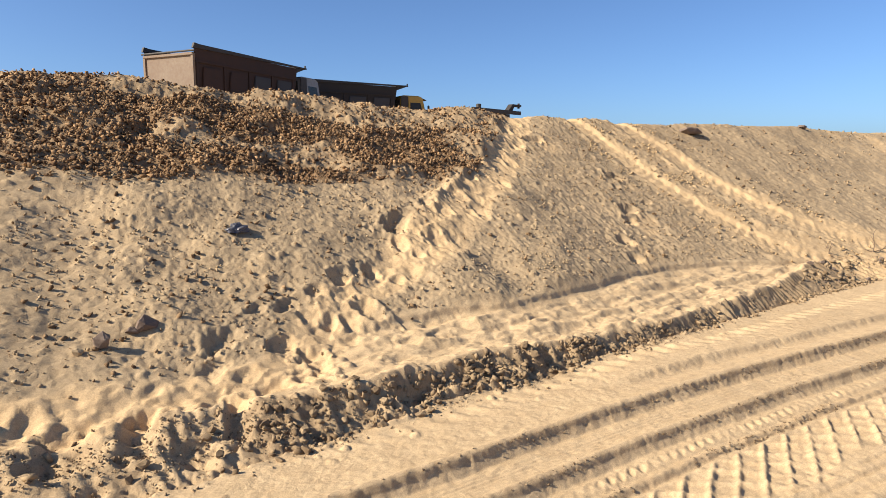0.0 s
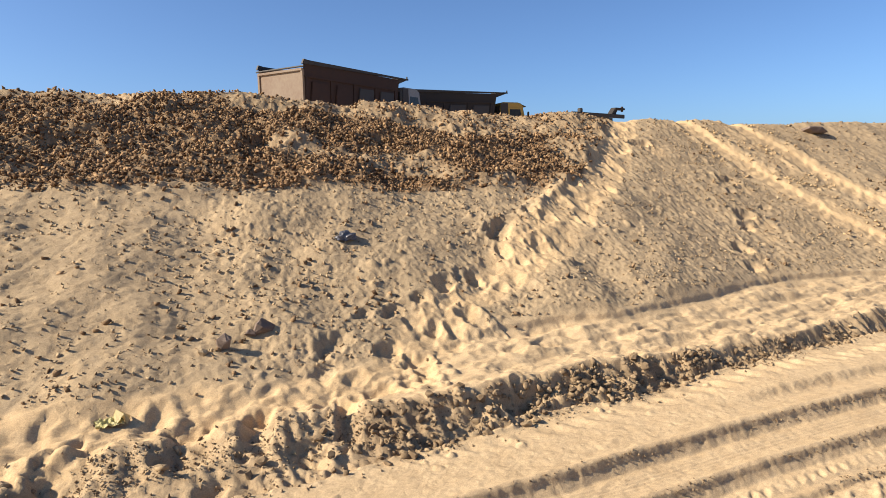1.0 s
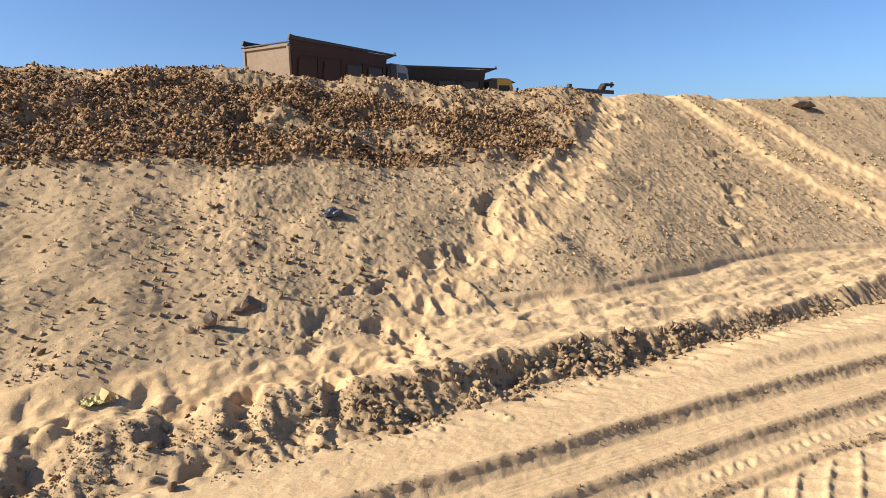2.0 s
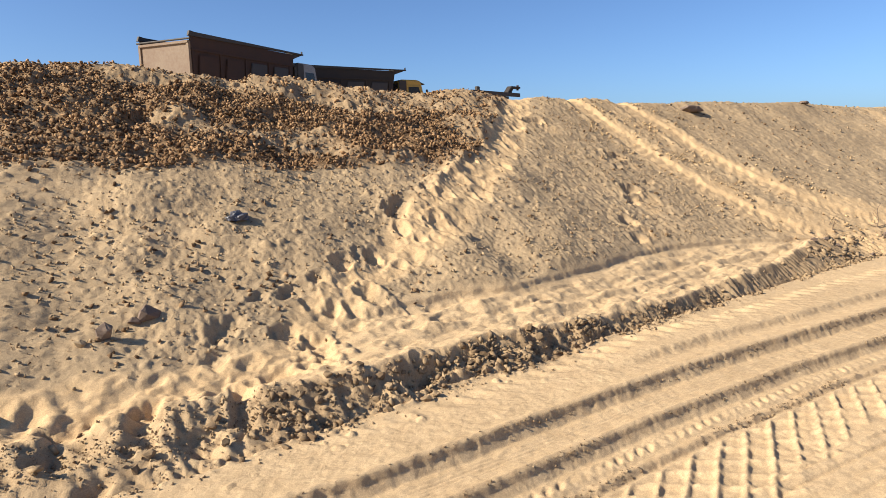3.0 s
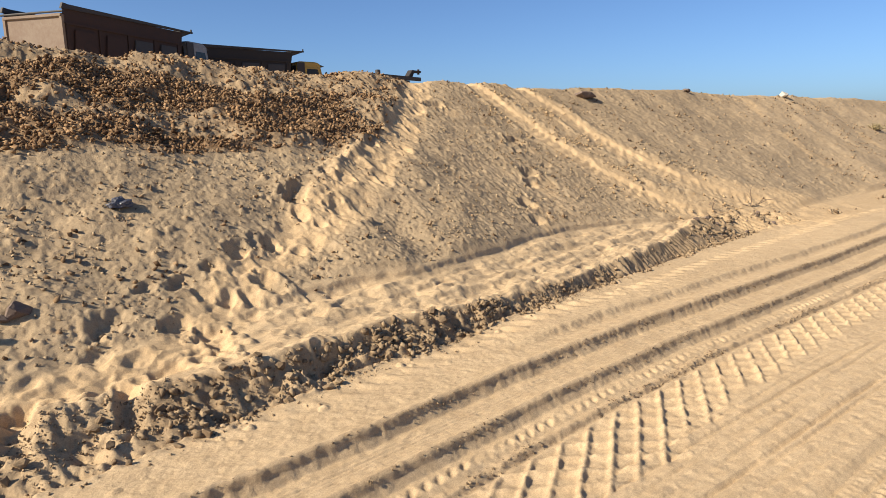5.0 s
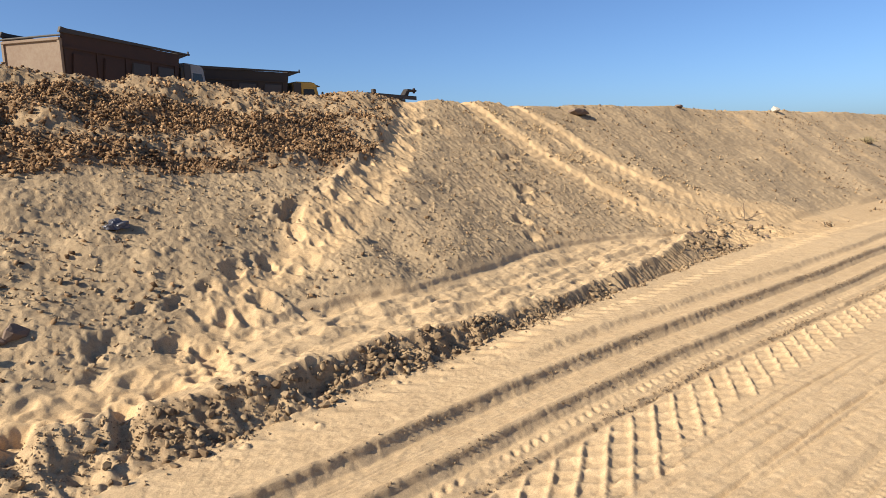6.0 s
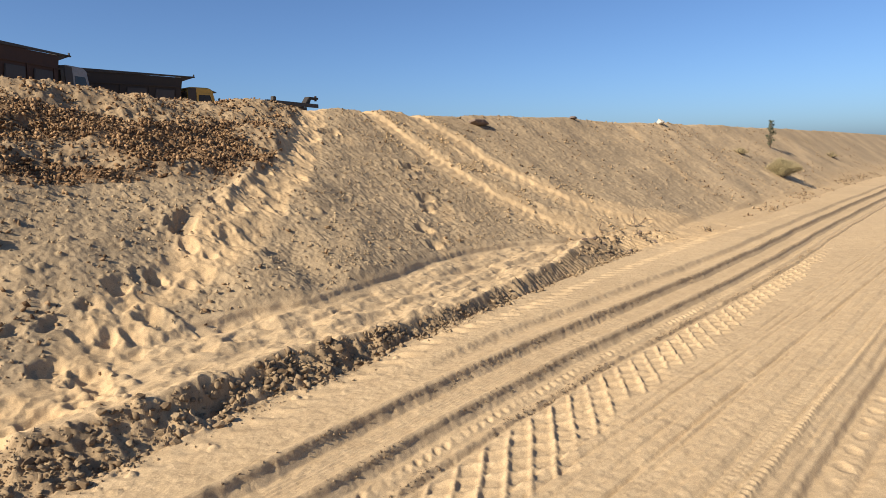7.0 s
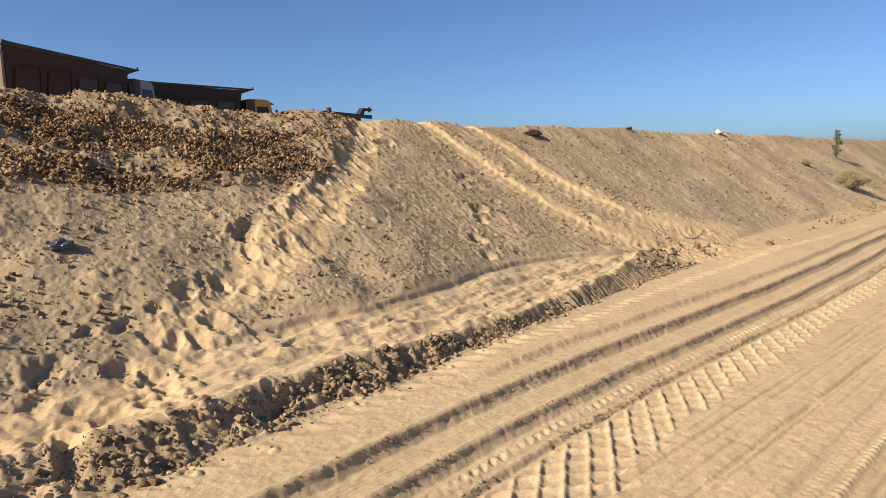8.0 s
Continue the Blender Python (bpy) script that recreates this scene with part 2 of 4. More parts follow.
def track_profile(x, w):
    """Ruts of the vehicle track; w is the place across it."""
    e = 0.010 * fbm(x, w, 0.22, 41, 3) + 0.008 * fbm(x, w, 0.045, 44, 3) + 0.035 * fbm(x, w * 0, 1.6, 42, 2)
    z = 0.016 * sm(2.27, 2.33, w + e) + bank_step(w + 0.8 * e - 2.41, 0.062) + bank_step(w + e - 2.71, 0.068)
    z += 0.014 * np.exp(-((w + 0.8 * e - 2.49) / 0.022) ** 2) + 0.015 * np.exp(-((w + e - 2.79) / 0.028) ** 2)
    z -= 0.010 * np.exp(-((w - 2.60) / 0.06) ** 2) + 0.014 * np.exp(-((w + e - 2.20) / 0.018) ** 2)
    z += 0.02 * np.exp(-((w + e - 2.235) / 0.03) ** 2) * (0.6 + fbm(x, w, 0.12, 43, 2))
    z += (0.030 * sm(3.00, 3.07, w + 1.5 * e) - 0.022 * np.exp(-((w + e - 2.97) / 0.06) ** 2)) * sm(2.8, 3.6, x)
    return z


def spaced(parts):
    """Grid lines: (from, to, step at the start, step at the end) one after the other."""
    out = []
    for a, b, h0, h1 in parts:
        v, n = a, 0
        while v < b - 1e-9:
            out.append(v)
            v += h0 + (h1 - h0) * (v - a) / (b - a)
    out.append(parts[-1][1])
    return np.array(out)


XS = spaced([(-900, -60, 120, 20), (-60, -8, 10, 0.5), (-8, -2.6, 0.4, 0.03), (-2.6, 0.2, 0.022, 0.017), (0.2, 5.0, 0.011, 0.0115), (5.0, 12, 0.012, 0.03),
             (12, 30, 0.03, 0.16), (30, 70, 0.2, 2.5), (70, 900, 4, 120)])
YS = spaced([(-900, -30, 120, 15), (-30, -2, 8, 0.4), (-2, 0.5, 0.3, 0.03), (0.5, 1.5, 0.014, 0.011), (1.5, 2.1, 0.0105, 0.009), (2.1, 2.9, 0.0075, 0.0075), (2.9, 4.4, 0.009, 0.0108), (4.4, 8.5, 0.012, 0.022),
             (8.5, 11, 0.03, 0.2), (11, 60, 0.3, 8), (60, 1500, 15, 200)])
GX, GY = np.meshgrid(XS, YS, indexing="ij")
GZ, FOOT, RIDGE, STEP = large_form(GX, GY)
W = GY - np.interp(GX, DRIFT_X, DRIFT_Y) * sm(1.3, 2.1, GY)

on_bank = sm(0, 0.15, GY - STEP) * (1 - sm(0.2, 0.9, GY - BANK_Y))
on_face = sm(-0.05, 0.05, GY - FOOT) * (1 - sm(-0.06, 0.02, GY - RIDGE)) * (1 - sm(9.4, 10.4, GX))
on_shelf = sm(-0.03, 0.06, GY - RIDGE) * (1 - sm(-0.1, 0.05, GY - STEP)) * (1 - sm(8.0, 10, GX))
on_road = 1 - sm(-0.12, 0.06, GY - FOOT)
near = (1 - sm(16, 40, abs(GX - 4))) * (1 - sm(12, 22, abs(GY)))

# dumped brown soil on the bank's upper part
BROWN_X = [-60, -3, -1.4, -0.4, 0.3, 0.8, 1.5, 2.4, 3.3, 4.1, 5.1, 5.65, 6.0, 6.4, 400]
BROWN_Y = [6.0, 6.0, 6.0, 5.92, 5.98, 5.92, 6.2, 6.05, 6.2, 6.4, 6.95, 7.4, 7.9, 9.9, 9.9]
edge = GY - np.interp(GX, BROWN_X, BROWN_Y) + 0.55 * fbm(GX, GY, 0.8, 51, 4)
brown = sm(-0.12, 0.16, edge) * (1 - sm(0.3, 1.6, GY - BANK_Y)) * (1 - sm(5.85, 6.2, GX + 0.3 * fbm(GX, GY, 0.5, 52)))
patch = sm(-0.12, 0.12, fbm(GX, GY * 1.6, 1.1, 53, 3) + 0.18 - 0.25 * sm(7.5, 8.1, GY))
path_d, path_l = line_dist(GX, GY, FOOTPATH)
path_w = 0.20 + 0.03 * sm(1.5, 3, GX) - 0.05 * sm(4.2, 5.6, GX) + 0.14 * fbm(GX, GY, 0.4, 54, 2)
on_path = 1 - sm(path_w * 0.75, path_w * 1.25, path_d)
brown *= 1 - on_path

# two tracks scraped down the bank
GULLY = ([(7.1, 8.7), (7.18, 8.1), (7.28, 7.4), (7.34, 6.8), (7.45, 6.35), (7.56, 5.95), (7.76, 5.5), (7.96, 5.15), (8.3, 4.85), (9.0, 4.5), (9.8, 4.2)],
         [(8.1, 8.7), (8.21, 8.0), (8.42, 7.35), (8.56, 6.7), (8.77, 6.2), (9.05, 5.68), (9.35, 5.35), (9.75, 5.0), (10.4, 4.6), (11.4, 4.25)])
gully, GULLY_DZ, gully_edge = np.zeros_like(GX), np.zeros_like(GX), np.zeros_like(GX)
for k, pts in enumerate(GULLY):
    gd, gl = line_dist(GX, GY, pts)
    gd = gd + 0.09 * fbm(GX, GY, 0.3, 60 + k, 3)
    wide = 0.25 + 0.22 * sm(1.8, 4.2, gl)
    mask = 1 - sm(wide * 0.8, wide * 1.25, gd)
    gully = np.maximum(gully, mask)
    gully_edge = np.maximum(gully_edge, np.exp(-((gd - wide - 0.04) / 0.11) ** 2) * (1 - sm(3.4, 4.6, gl)))
    tread = 0.006 * np.sin(gl * 42 + 6 * fbm(GX, GY, 0.3, 63)) * (1 - sm(0.1, 0.2, gd))
    GULLY_DZ += (1 - sm(4.6, 6.2, gl)) * (-0.045 * (1 - sm(0.10, 0.20, gd)) + tread + 0.028 * np.exp(-((gd - wide - 0.04) / 0.06) ** 2) * (0.5 + 1.5 * fbm(GX, GY, 0.12, 67, 3)))
fan = (1 - sm(0.5, 1.0, np.hypot((GX - 10.2) / 2.6, (GY - 4.15) / 0.62) + 0.3 * fbm(GX, GY, 0.5, 64)))
between = sm(7.6, 7.75, GX) * (1 - sm(8.15, 8.3, GX)) * sm(5.3, 5.8, GY) * (1 - sm(8.1, 8.5, GY))
far_scars = np.zeros_like(GX)
for pts in ([(15.85, 7.98), (15.2, 7.07), (14.8, 6.3), (14.5, 5.4)], [(20.5, 7.6), (19.5, 6.5), (18.6, 5.5)], [(14.4, 8.1), (13.6, 7.2)]):
    gd, gl = line_dist(GX, GY, pts)
    far_scars = np.maximum(far_scars, (1 - sm(0.12, 0.3, gd)) * sm(-0.05, 0.1, fbm(GX, GY, 0.5, 66, 2)))

# small relief
GZ += 0.10 * fbm(GX, GY, 2.2, 70, 3) * on_bank * near
GZ += (0.04 + 0.035 * (1 - sm(3.5, 5.5, GX))) * fbm(GX, GY, 0.55, 71, 2) * on_bank * near * (1 - gully)
GZ += 0.013 * fbm(GX, GY, 0.14, 72, 3, 0.6) * on_bank * near * (1 - 0.7 * on_path)
GZ += brown * near * (0.13 * fbm(GX, GY, 0.45, 73, 4, 0.6) + lumps(GX, GY, 0.11, 80, 0.55 * patch + 0.1, 0.015, 0.055) * 0.7
                      + lumps(GX + 3, GY, 0.07, 85, 0.6, 0.012, 0.04) * 0.8)
left = 1 - sm(3.5, 5.5, GX)
open_bank = on_bank * near * (1 - brown) * (1 - on_path) * (1 - gully)
GZ += open_bank * (lumps(GX, GY, 0.16, 90, 0.10 + 0.13 * left, 0.010, 0.050) + lumps(GX, GY, 0.07, 95, 0.25, 0.006, 0.022)) * 0.8
right_rough = open_bank * (1 - left)
GZ += right_rough * (0.010 * abs(fbm(GX * 0.8 + GY * 0.5, GY, 0.10, 97, 3, 0.7)) * 2 + 0.006 * fbm(GX, GY * 0.4, 0.05, 98, 2))
GZ += GULLY_DZ * near
GZ += gully * near * (lumps(GX, GY, 0.11, 100, 0.3, 0.010, 0.045) * 0.6 * (0.4 + 0.6 * sm(0, 0.2, GULLY_DZ * 5)))
GZ += fan * near * 0.03 * (1 + fbm(GX, GY, 0.3, 101, 3))
GZ += 0.010 * np.exp(-((GY - STEP - 0.05) / 0.05) ** 2) * sm(1.6, 2.3, GX) * (1 - sm(7, 8.5, GX)) * (0.7 + fbm(GX, GY, 0.15, 102, 2))
GZ += 0.026 * sm(0, 0.030, GY - STEP + 0.03 * fbm(GX, GY, 0.12, 103, 3)) * (1 - sm(0.2, 0.8, GY - STEP)) * sm(1.6, 2.3, GX) * (1 - sm(7, 8.5, GX))

# terrace of loose sand, trodden, with a crumbling face towards the track
GZ += 0.022 * near * on_shelf * np.exp(-((GY - RIDGE - 0.48 * (STEP - RIDGE) + 0.05 * fbm(GX, GY * 0, 0.8, 109, 2)) / 0.05) ** 2) * sm(1.5, 2.2, GX)
along = GY - RIDGE + 0.10 * fbm(GX, GY * 0, 1.2, 108, 2)
GZ += on_shelf * near * (0.030 * fbm(GX, GY, 0.26, 110, 3) + 0.045 * fbm(GX * 0.22, along, 0.14, 107, 3, 0.55) * sm(1.4, 2.4, GX) + 0.015 * fbm(GX * 0.7, GY * 2, 0.07, 111, 2))
rill = np.sin(GX * 70 + 40 * (GY - FOOT) + 9 * fbm(GX, GY * 0.4, 0.4, 112, 2))
broken = 1 - sm(4.3, 5.4, GX)
spill = (1 - sm(0.55, 1.0, GX)) * broken
GZ += on_face * near * (broken * (1 - 0.85 * spill) * (0.10 * (0.35 - abs(fbm(GX + 0.3 * GY, GY * 0.8, 0.42, 113, 4, 0.6))) + 0.040 * (0.3 - abs(fbm(GX + 0.25 * GY, GY * 0.35, 0.10, 114, 4, 0.7)))
                                                         + lumps(GX, GY, 0.16, 115, 0.55, 0.03, 0.10) * 0.75 + lumps(GX, GY, 0.085, 120, 0.5, 0.012, 0.045) * 0.8)
                        + (0.3 + 0.7 * (1 - broken)) * 0.022 * rill * sm(-0.3, 0.1, fbm(GX, GY, 0.5, 116, 2)))
GZ += near * 0.025 * np.exp(-((GY - RIDGE - 0.02) / 0.06) ** 2) * (0.6 + 1.4 * fbm(GX, GY, 0.12, 122, 3)) * (1 - sm(8, 9, GX))
GZ += near * on_road * sm(-0.35, -0.05, GY - FOOT) * lumps(GX, GY, 0.10, 125, 0.35 * broken, 0.008, 0.04) * 0.8

# the vehicle track
road_w = 1 - sm(-0.02, 0.10, GY - FOOT)
GZ += (track_profile(GX, W) - 0.115) * road_w * np.where(GY < FOOT, 1, 0) + 0
lug_y = np.interp(GX, [1.5, 3.7, 4.5, 5.5, 6.2, 8, 11], [2.98, 3.29, 3.29, 3.39, 3.46, 3.58, 3.72])
lug = np.sin((GX + 0.7 * (GY - lug_y) - 4.0 * (GY - lug_y) ** 2) * 2 * math.pi / 0.165 + 1.5 * fbm(GX, GY, 0.5, 130, 2))
GZ += near * 0.015 * (0.8 + 0.9 * fbm(GX, GY, 0.15, 129, 3)) * np.clip(lug, -0.5, 1) * np.exp(-((GY - lug_y) / 0.075) ** 4) * road_w * (0.45 + 0.55 * sm(2.2, 3.2, GX))
cup_x = (((GX - 0.5 * (W - 2.35) + 0.02 * fbm(GX, GY, 0.4, 131, 2)) / 0.082) % 1 - 0.5) * 0.082
cup = ((cup_x / 0.026) ** 2 + ((W - 2.345) / 0.034) ** 2) ** 1.5
GZ += near * (0.4 + 0.9 * sm(-0.2, 0.2, fbm(GX, GY, 0.3, 147, 2))) * (-0.009 * np.exp(-cup) + 0.004 * np.exp(-(cup - 1.6) ** 2))
GZ += near * 0.003 * np.sin(W * 2 * math.pi / 0.028) * np.exp(-((W - 2.6) / 0.07) ** 2)
GZ += near * on_road * (0.012 * fbm(GX, GY, 0.7, 132, 3) + 0.004 * fbm(GX, GY, 0.06, 133, 2))
GZ += near * lumps(GX, GY, 0.05, 135, 0.8, 0.008, 0.024) * np.exp(-((W - 2.24) / 0.035) ** 2) * (0.4 + 0.6 * sm(-0.1, 0.2, fbm(GX, GY * 0, 0.6, 136, 2)))
lat_r = np.interp(GX, [1.5, 2.4, 3.4, 4.0, 5.5, 7.0, 9, 14], [1.5, 1.55, 1.66, 1.76, 1.82, 1.85, 2.0, 2.4])
lattice = sm(0, 0.10, GY - lat_r + 0.12 * fbm(GX, GY, 0.25, 140, 2)) * (1 - sm(2.14, 2.19, W)) * (1 - sm(9, 13, GX))
warp = 0.010 * fbm(GX, GY, 0.18, 141, 2)
ca = (GX * math.sin(0.614) - GY * math.cos(0.614) + warp) / 0.1244 + 0.93
cb = (GX * math.sin(0.60) + GY * math.cos(0.60) + warp) / 0.1244 + 0.19
bar_a, bar_b = abs((ca % 1) - 0.5), abs((cb % 1) - 0.5)
rung = np.exp(-(bar_b / 0.13) ** 2)
GZ += near * lattice * (0.024 * np.exp(-(bar_a / 0.11) ** 2) * (0.85 + 0.7 * fbm(GX, GY, 0.06, 142, 2)) * (1 - 0.45 * rung)
                        + 0.022 * rung * (0.85 + 0.8 * fbm(GX, GY, 0.07, 146, 2)) - 0.010)
# smoother ruts on the far side of the track: fine lines, then steps down to the last one
for yc, wd, dp in ((1.70, 0.010, 0.006), (1.61, 0.009, 0.008), (1.54, 0.009, 0.006), (1.45, 0.010, 0.007), (1.34, 0.013, 0.013), (1.29, 0.009, 0.008), (1.21, 0.009, 0.006),
                   (1.13, 0.010, 0.006), (1.00, 0.008, 0.007), (0.915, 0.008, 0.008), (0.80, 0.014, 0.008), (0.52, 0.030, 0.014), (0.40, 0.04, 0.012)):
    line = np.exp(-((GY - yc - 0.03 * fbm(GX * 0.3, GY * 0, 0.6, 145 + int(yc * 100), 2)) / wd) ** 2)
    GZ -= near * 1.6 * dp * line * (0.35 + 0.9 * sm(-0.25, 0.1, fbm(GX * 0.5, GY * 0, 0.35, 245 + int(yc * 100), 2)))
sway = GY - 0.010 * (GX - 3.5) + 0.02 * fbm(GX, GY * 0, 1.5, 240, 2)
for yc, wd, rise in ((1.055, 0.012, 0.014), (0.855, 0.012, 0.028), (0.775, 0.010, 0.024), (0.715, 0.016, 0.052)):
    GZ -= near * rise * (1 - sm(yc - wd, yc + wd, sway + 0.008 * fbm(GX, GY, 0.12, 241, 2))) * sm(-0.6, 0.3, GY)
GZ += near * 0.006 * np.exp(-((sway - 0.88) / 0.012) ** 2) * np.sign(np.sin(GX * 2 * math.pi / 0.055))
GZ -= near * 0.004 * np.exp(-((sway - 0.985) / 0.010) ** 2) * (1 + np.sin(GX * 2 * math.pi / 0.05))
pad_x = (((GX - 0.3 * (GY - 0.63)) / 0.235) % 1 - 0.5) * 0.235
pad = ((pad_x / 0.055) ** 2 + ((sway - 0.625) / 0.035) ** 2) * (1 + 0.9 * fbm(GX, GY, 0.08, 243, 2))
GZ += near * (-0.010 * np.exp(-pad ** 3) + 0.002 * np.exp(-(pad - 1.7) ** 2)) * (0.3 + 0.9 * sm(-0.2, 0.2, fbm(GX, GY, 0.5, 242, 2)))
ribs = (1 - sm(1.75, 1.95, GY)) * sm(1.06, 1.1, GY)
GZ += near * ribs * (0.010 * fbm(GX * 0.05, GY + 0.01 * GX, 0.045, 144, 2, 0.7) + 0.0025 * fbm(GX * 0.5 + GY * 0.6, GY * 0.9 - GX * 0.3, 0.05, 149, 3, 0.7) + 0.003 * fbm(GX, GY, 0.03, 148, 2, 0.8))


PIT, RIM = np.zeros_like(GX), np.zeros_like(GX)


def stamp(cx, cy, angle, long, wide, deep, rim=0.35):
    """A foot's print or a hollow: its floor goes to PIT, the sand pushed up round it to RIM."""
    reach = 2.6 * max(long, wide)
    i0, i1 = np.searchsorted(XS, (cx - reach, cx + reach))
    j0, j1 = np.searchsorted(YS, (cy - reach, cy + reach))
    x, y = GX[i0:i1, j0:j1], GY[i0:i1, j0:j1]
    c, s = math.cos(angle), math.sin(angle)
    u, v = x - cx, y - cy
    a, b = (u * c + v * s) / long, (v * c - u * s) / wide
    q = np.sqrt(a * a + b * b) * (1 + 0.8 * fbm(x, y, 0.11, 7, 3, 0.65))
    PIT[i0:i1, j0:j1] = np.minimum(PIT[i0:i1, j0:j1], -deep * np.exp(-q ** 4) * (0.62 - 0.5 * np.clip(u / max(long, wide), -1, 1)) * (1 + 0.4 * fbm(x, y, 0.08, 8, 2)))
    RIM[i0:i1, j0:j1] = np.maximum(RIM[i0:i1, j0:j1], rim * deep * np.exp(-((q - 1.4) / 0.42) ** 2))


def trodden(pts, gap, side, size, deep, seed, start=0.0, turn=0.0):
    rng = random.Random(seed)
    run, k = start, 0
    lens = [math.dist(a, b) for a, b in zip(pts, pts[1:])]
    while run < sum(lens):
        r = run
        for (a, b), L in zip(zip(pts, pts[1:]), lens):
            if r <= L:
                break
            r -= L
        t = r / L
        ang = math.atan2(b[1] - a[1], b[0] - a[0])
        off = side * (1 if k % 2 else -1) + rng.uniform(-0.06, 0.06)
        x, y = a[0] + t * (b[0] - a[0]) - math.sin(ang) * off, a[1] + t * (b[1] - a[1]) + math.cos(ang) * off
        f = rng.uniform(0.6, 1.25)
        stamp(x, y, ang + turn + rng.uniform(-0.5, 0.5), size * f, size * rng.uniform(0.45, 0.75) * f, deep * rng.uniform(0.15, 1.25))
        run += gap * rng.uniform(0.75, 1.3)
        k += 1


GZ -= 0.03 * near * np.exp(-(path_d / (1.1 * path_w)) ** 2)
brow_d, _ = line_dist(GX, GY, [(x - 0.19, y + 0.17) for x, y in FOOTPATH[12:]])      # crumbled brow beside the path
GZ += near * np.exp(-((brow_d + 0.05 * fbm(GX, GY, 0.2, 157, 2)) / 0.09) ** 2) * (0.04 + 0.08 * np.clip(fbm(GX, GY, 0.35, 158, 3), -0.3, 1)) * (1 - sm(5.2, 5.8, GX))
trodden(FOOTPATH, 0.30, 0.11, 0.10, 0.040, 1, turn=0.9)
trodden(FOOTPATH[7:], 0.38, 0.17, 0.125, 0.050, 2, 0.1, 1.1)
trodden([(1.8, 3.75), (3.0, 3.85), (4.4, 3.95), (5.8, 4.05)], 0.16, 0.16, 0.10, 0.020, 5)
trodden([(1.6, 3.95), (3.0, 4.0), (4.4, 4.12), (6.4, 4.2)], 0.2, 0.1, 0.09, 0.016, 6)
# hollows: x, y, turn, half length, half width, depth
PATH_HOLLOWS = ((2.64, 5.42, 0.7, 0.19, 0.13, 0.17), (1.79, 4.68, 0.4, 0.12, 0.07, 0.12), (1.52, 4.51, 0.5, 0.08, 0.06, 0.10), (2.27, 4.66, 0.6, 0.09, 0.07, 0.07),
                (1.30, 4.41, 0.3, 0.13, 0.07, 0.12), (1.06, 4.40, 0.5, 0.11, 0.05, 0.06), (2.08, 4.79, 0.9, 0.10, 0.08, 0.12), (0.78, 4.11, 0.6, 0.13, 0.07, 0.08),
                (0.67, 3.86, 0.9, 0.11, 0.07, 0.06), (1.13, 4.03, 0.4, 0.11, 0.07, 0.08), (1.52, 4.21, 0.9, 0.10, 0.07, 0.07), (3.5, 5.95, 0.7, 0.16, 0.08, 0.10),
                (3.15, 5.75, 0.8, 0.14, 0.08, 0.10), (4.0, 6.3, 0.8, 0.14, 0.07, 0.07))
EDGE_HOLLOWS = ((-0.10, 3.33, 1.45, 0.20, 0.16, 0.16), (0.21, 3.37, 1.4, 0.20, 0.11, 0.16), (0.70, 3.40, 1.5, 0.19, 0.075, 0.14), (-0.64, 3.28, 1.0, 0.20, 0.15, 0.15),
                (0.45, 3.14, 1.3, 0.10, 0.09, 0.09), (1.80, 3.32, 0.3, 0.17, 0.06, 0.12), (0.95, 3.60, 0.4, 0.12, 0.08, 0.05), (-0.02, 3.02, 0.5, 0.14, 0.07, 0.08))
SIDE_STEPS = ((5.84, 7.46, 0.2, 0.16, 0.09, 0.20), (6.60, 6.62, 0.3, 0.16, 0.09, 0.20), (6.12, 5.88, 0.3, 0.16, 0.09, 0.20), (5.98, 5.69, 0.4, 0.10, 0.06, 0.10),
              (5.40, 5.24, 0.5, 0.14, 0.09, 0.19), (5.24, 4.92, 0.6, 0.12, 0.08, 0.10), (6.40, 6.38, 0.4, 0.10, 0.06, 0.08), (5.07, 6.31, 0.2, 0.12, 0.05, 0.06), (6.63, 6.05, 0.2, 0.08, 0.05, 0.08))
MOUND_HOLLOWS = ((0.74, 7.0, 0.3, 0.28, 0.18, 0.15), (-0.9, 6.9, 0.3, 0.3, 0.16, 0.14), (0.0, 7.6, 0.2, 0.35, 0.2, 0.14), (3.2, 7.4, 0.2, 0.3, 0.2, 0.12),
                 (-1.6, 7.4, 0.3, 0.35, 0.2, 0.16), (2.0, 7.1, 0.2, 0.3, 0.15, 0.12))
for hx, hy, ang, lo, wi, dp in PATH_HOLLOWS + EDGE_HOLLOWS + SIDE_STEPS + MOUND_HOLLOWS:
    stamp(hx, hy, ang, lo * 0.9, wi * 0.85, dp * 0.7, 0.15)

GZ += near * (on_bank * (1 - 0.6 * on_path) * 0.015 * fbm(GX, GY, 0.045, 170, 3, 0.75) + on_face * 0.022 * fbm(GX, GY * 0.18, 0.055, 177, 3, 0.6) + on_face * 0.030 * (0.25 - abs(fbm(GX, GY, 0.07, 171, 3, 0.7)))
              + on_shelf * 0.006 * fbm(GX, GY, 0.05, 172, 3, 0.7) + on_road * (0.0028 * fbm(GX, GY, 0.035, 173, 3, 0.7) + 0.002 * fbm(GX, GY, 0.024, 178, 1)))
crumbly = sm(-0.1, 0.2, fbm(GX, GY, 0.6, 174, 3))
GZ += near * (open_bank * 0.9 + on_face * broken * 0.9) * lumps(GX, GY, 0.036, 176, 0.15 + 0.45 * crumbly, 0.004, 0.016)
GZ += (PIT + RIM) * near
GZ += on_path * near * (0.034 * fbm(GX, GY, 0.24, 160, 4, 0.55) + 0.010 * fbm(GX, GY, 0.06, 161, 2))


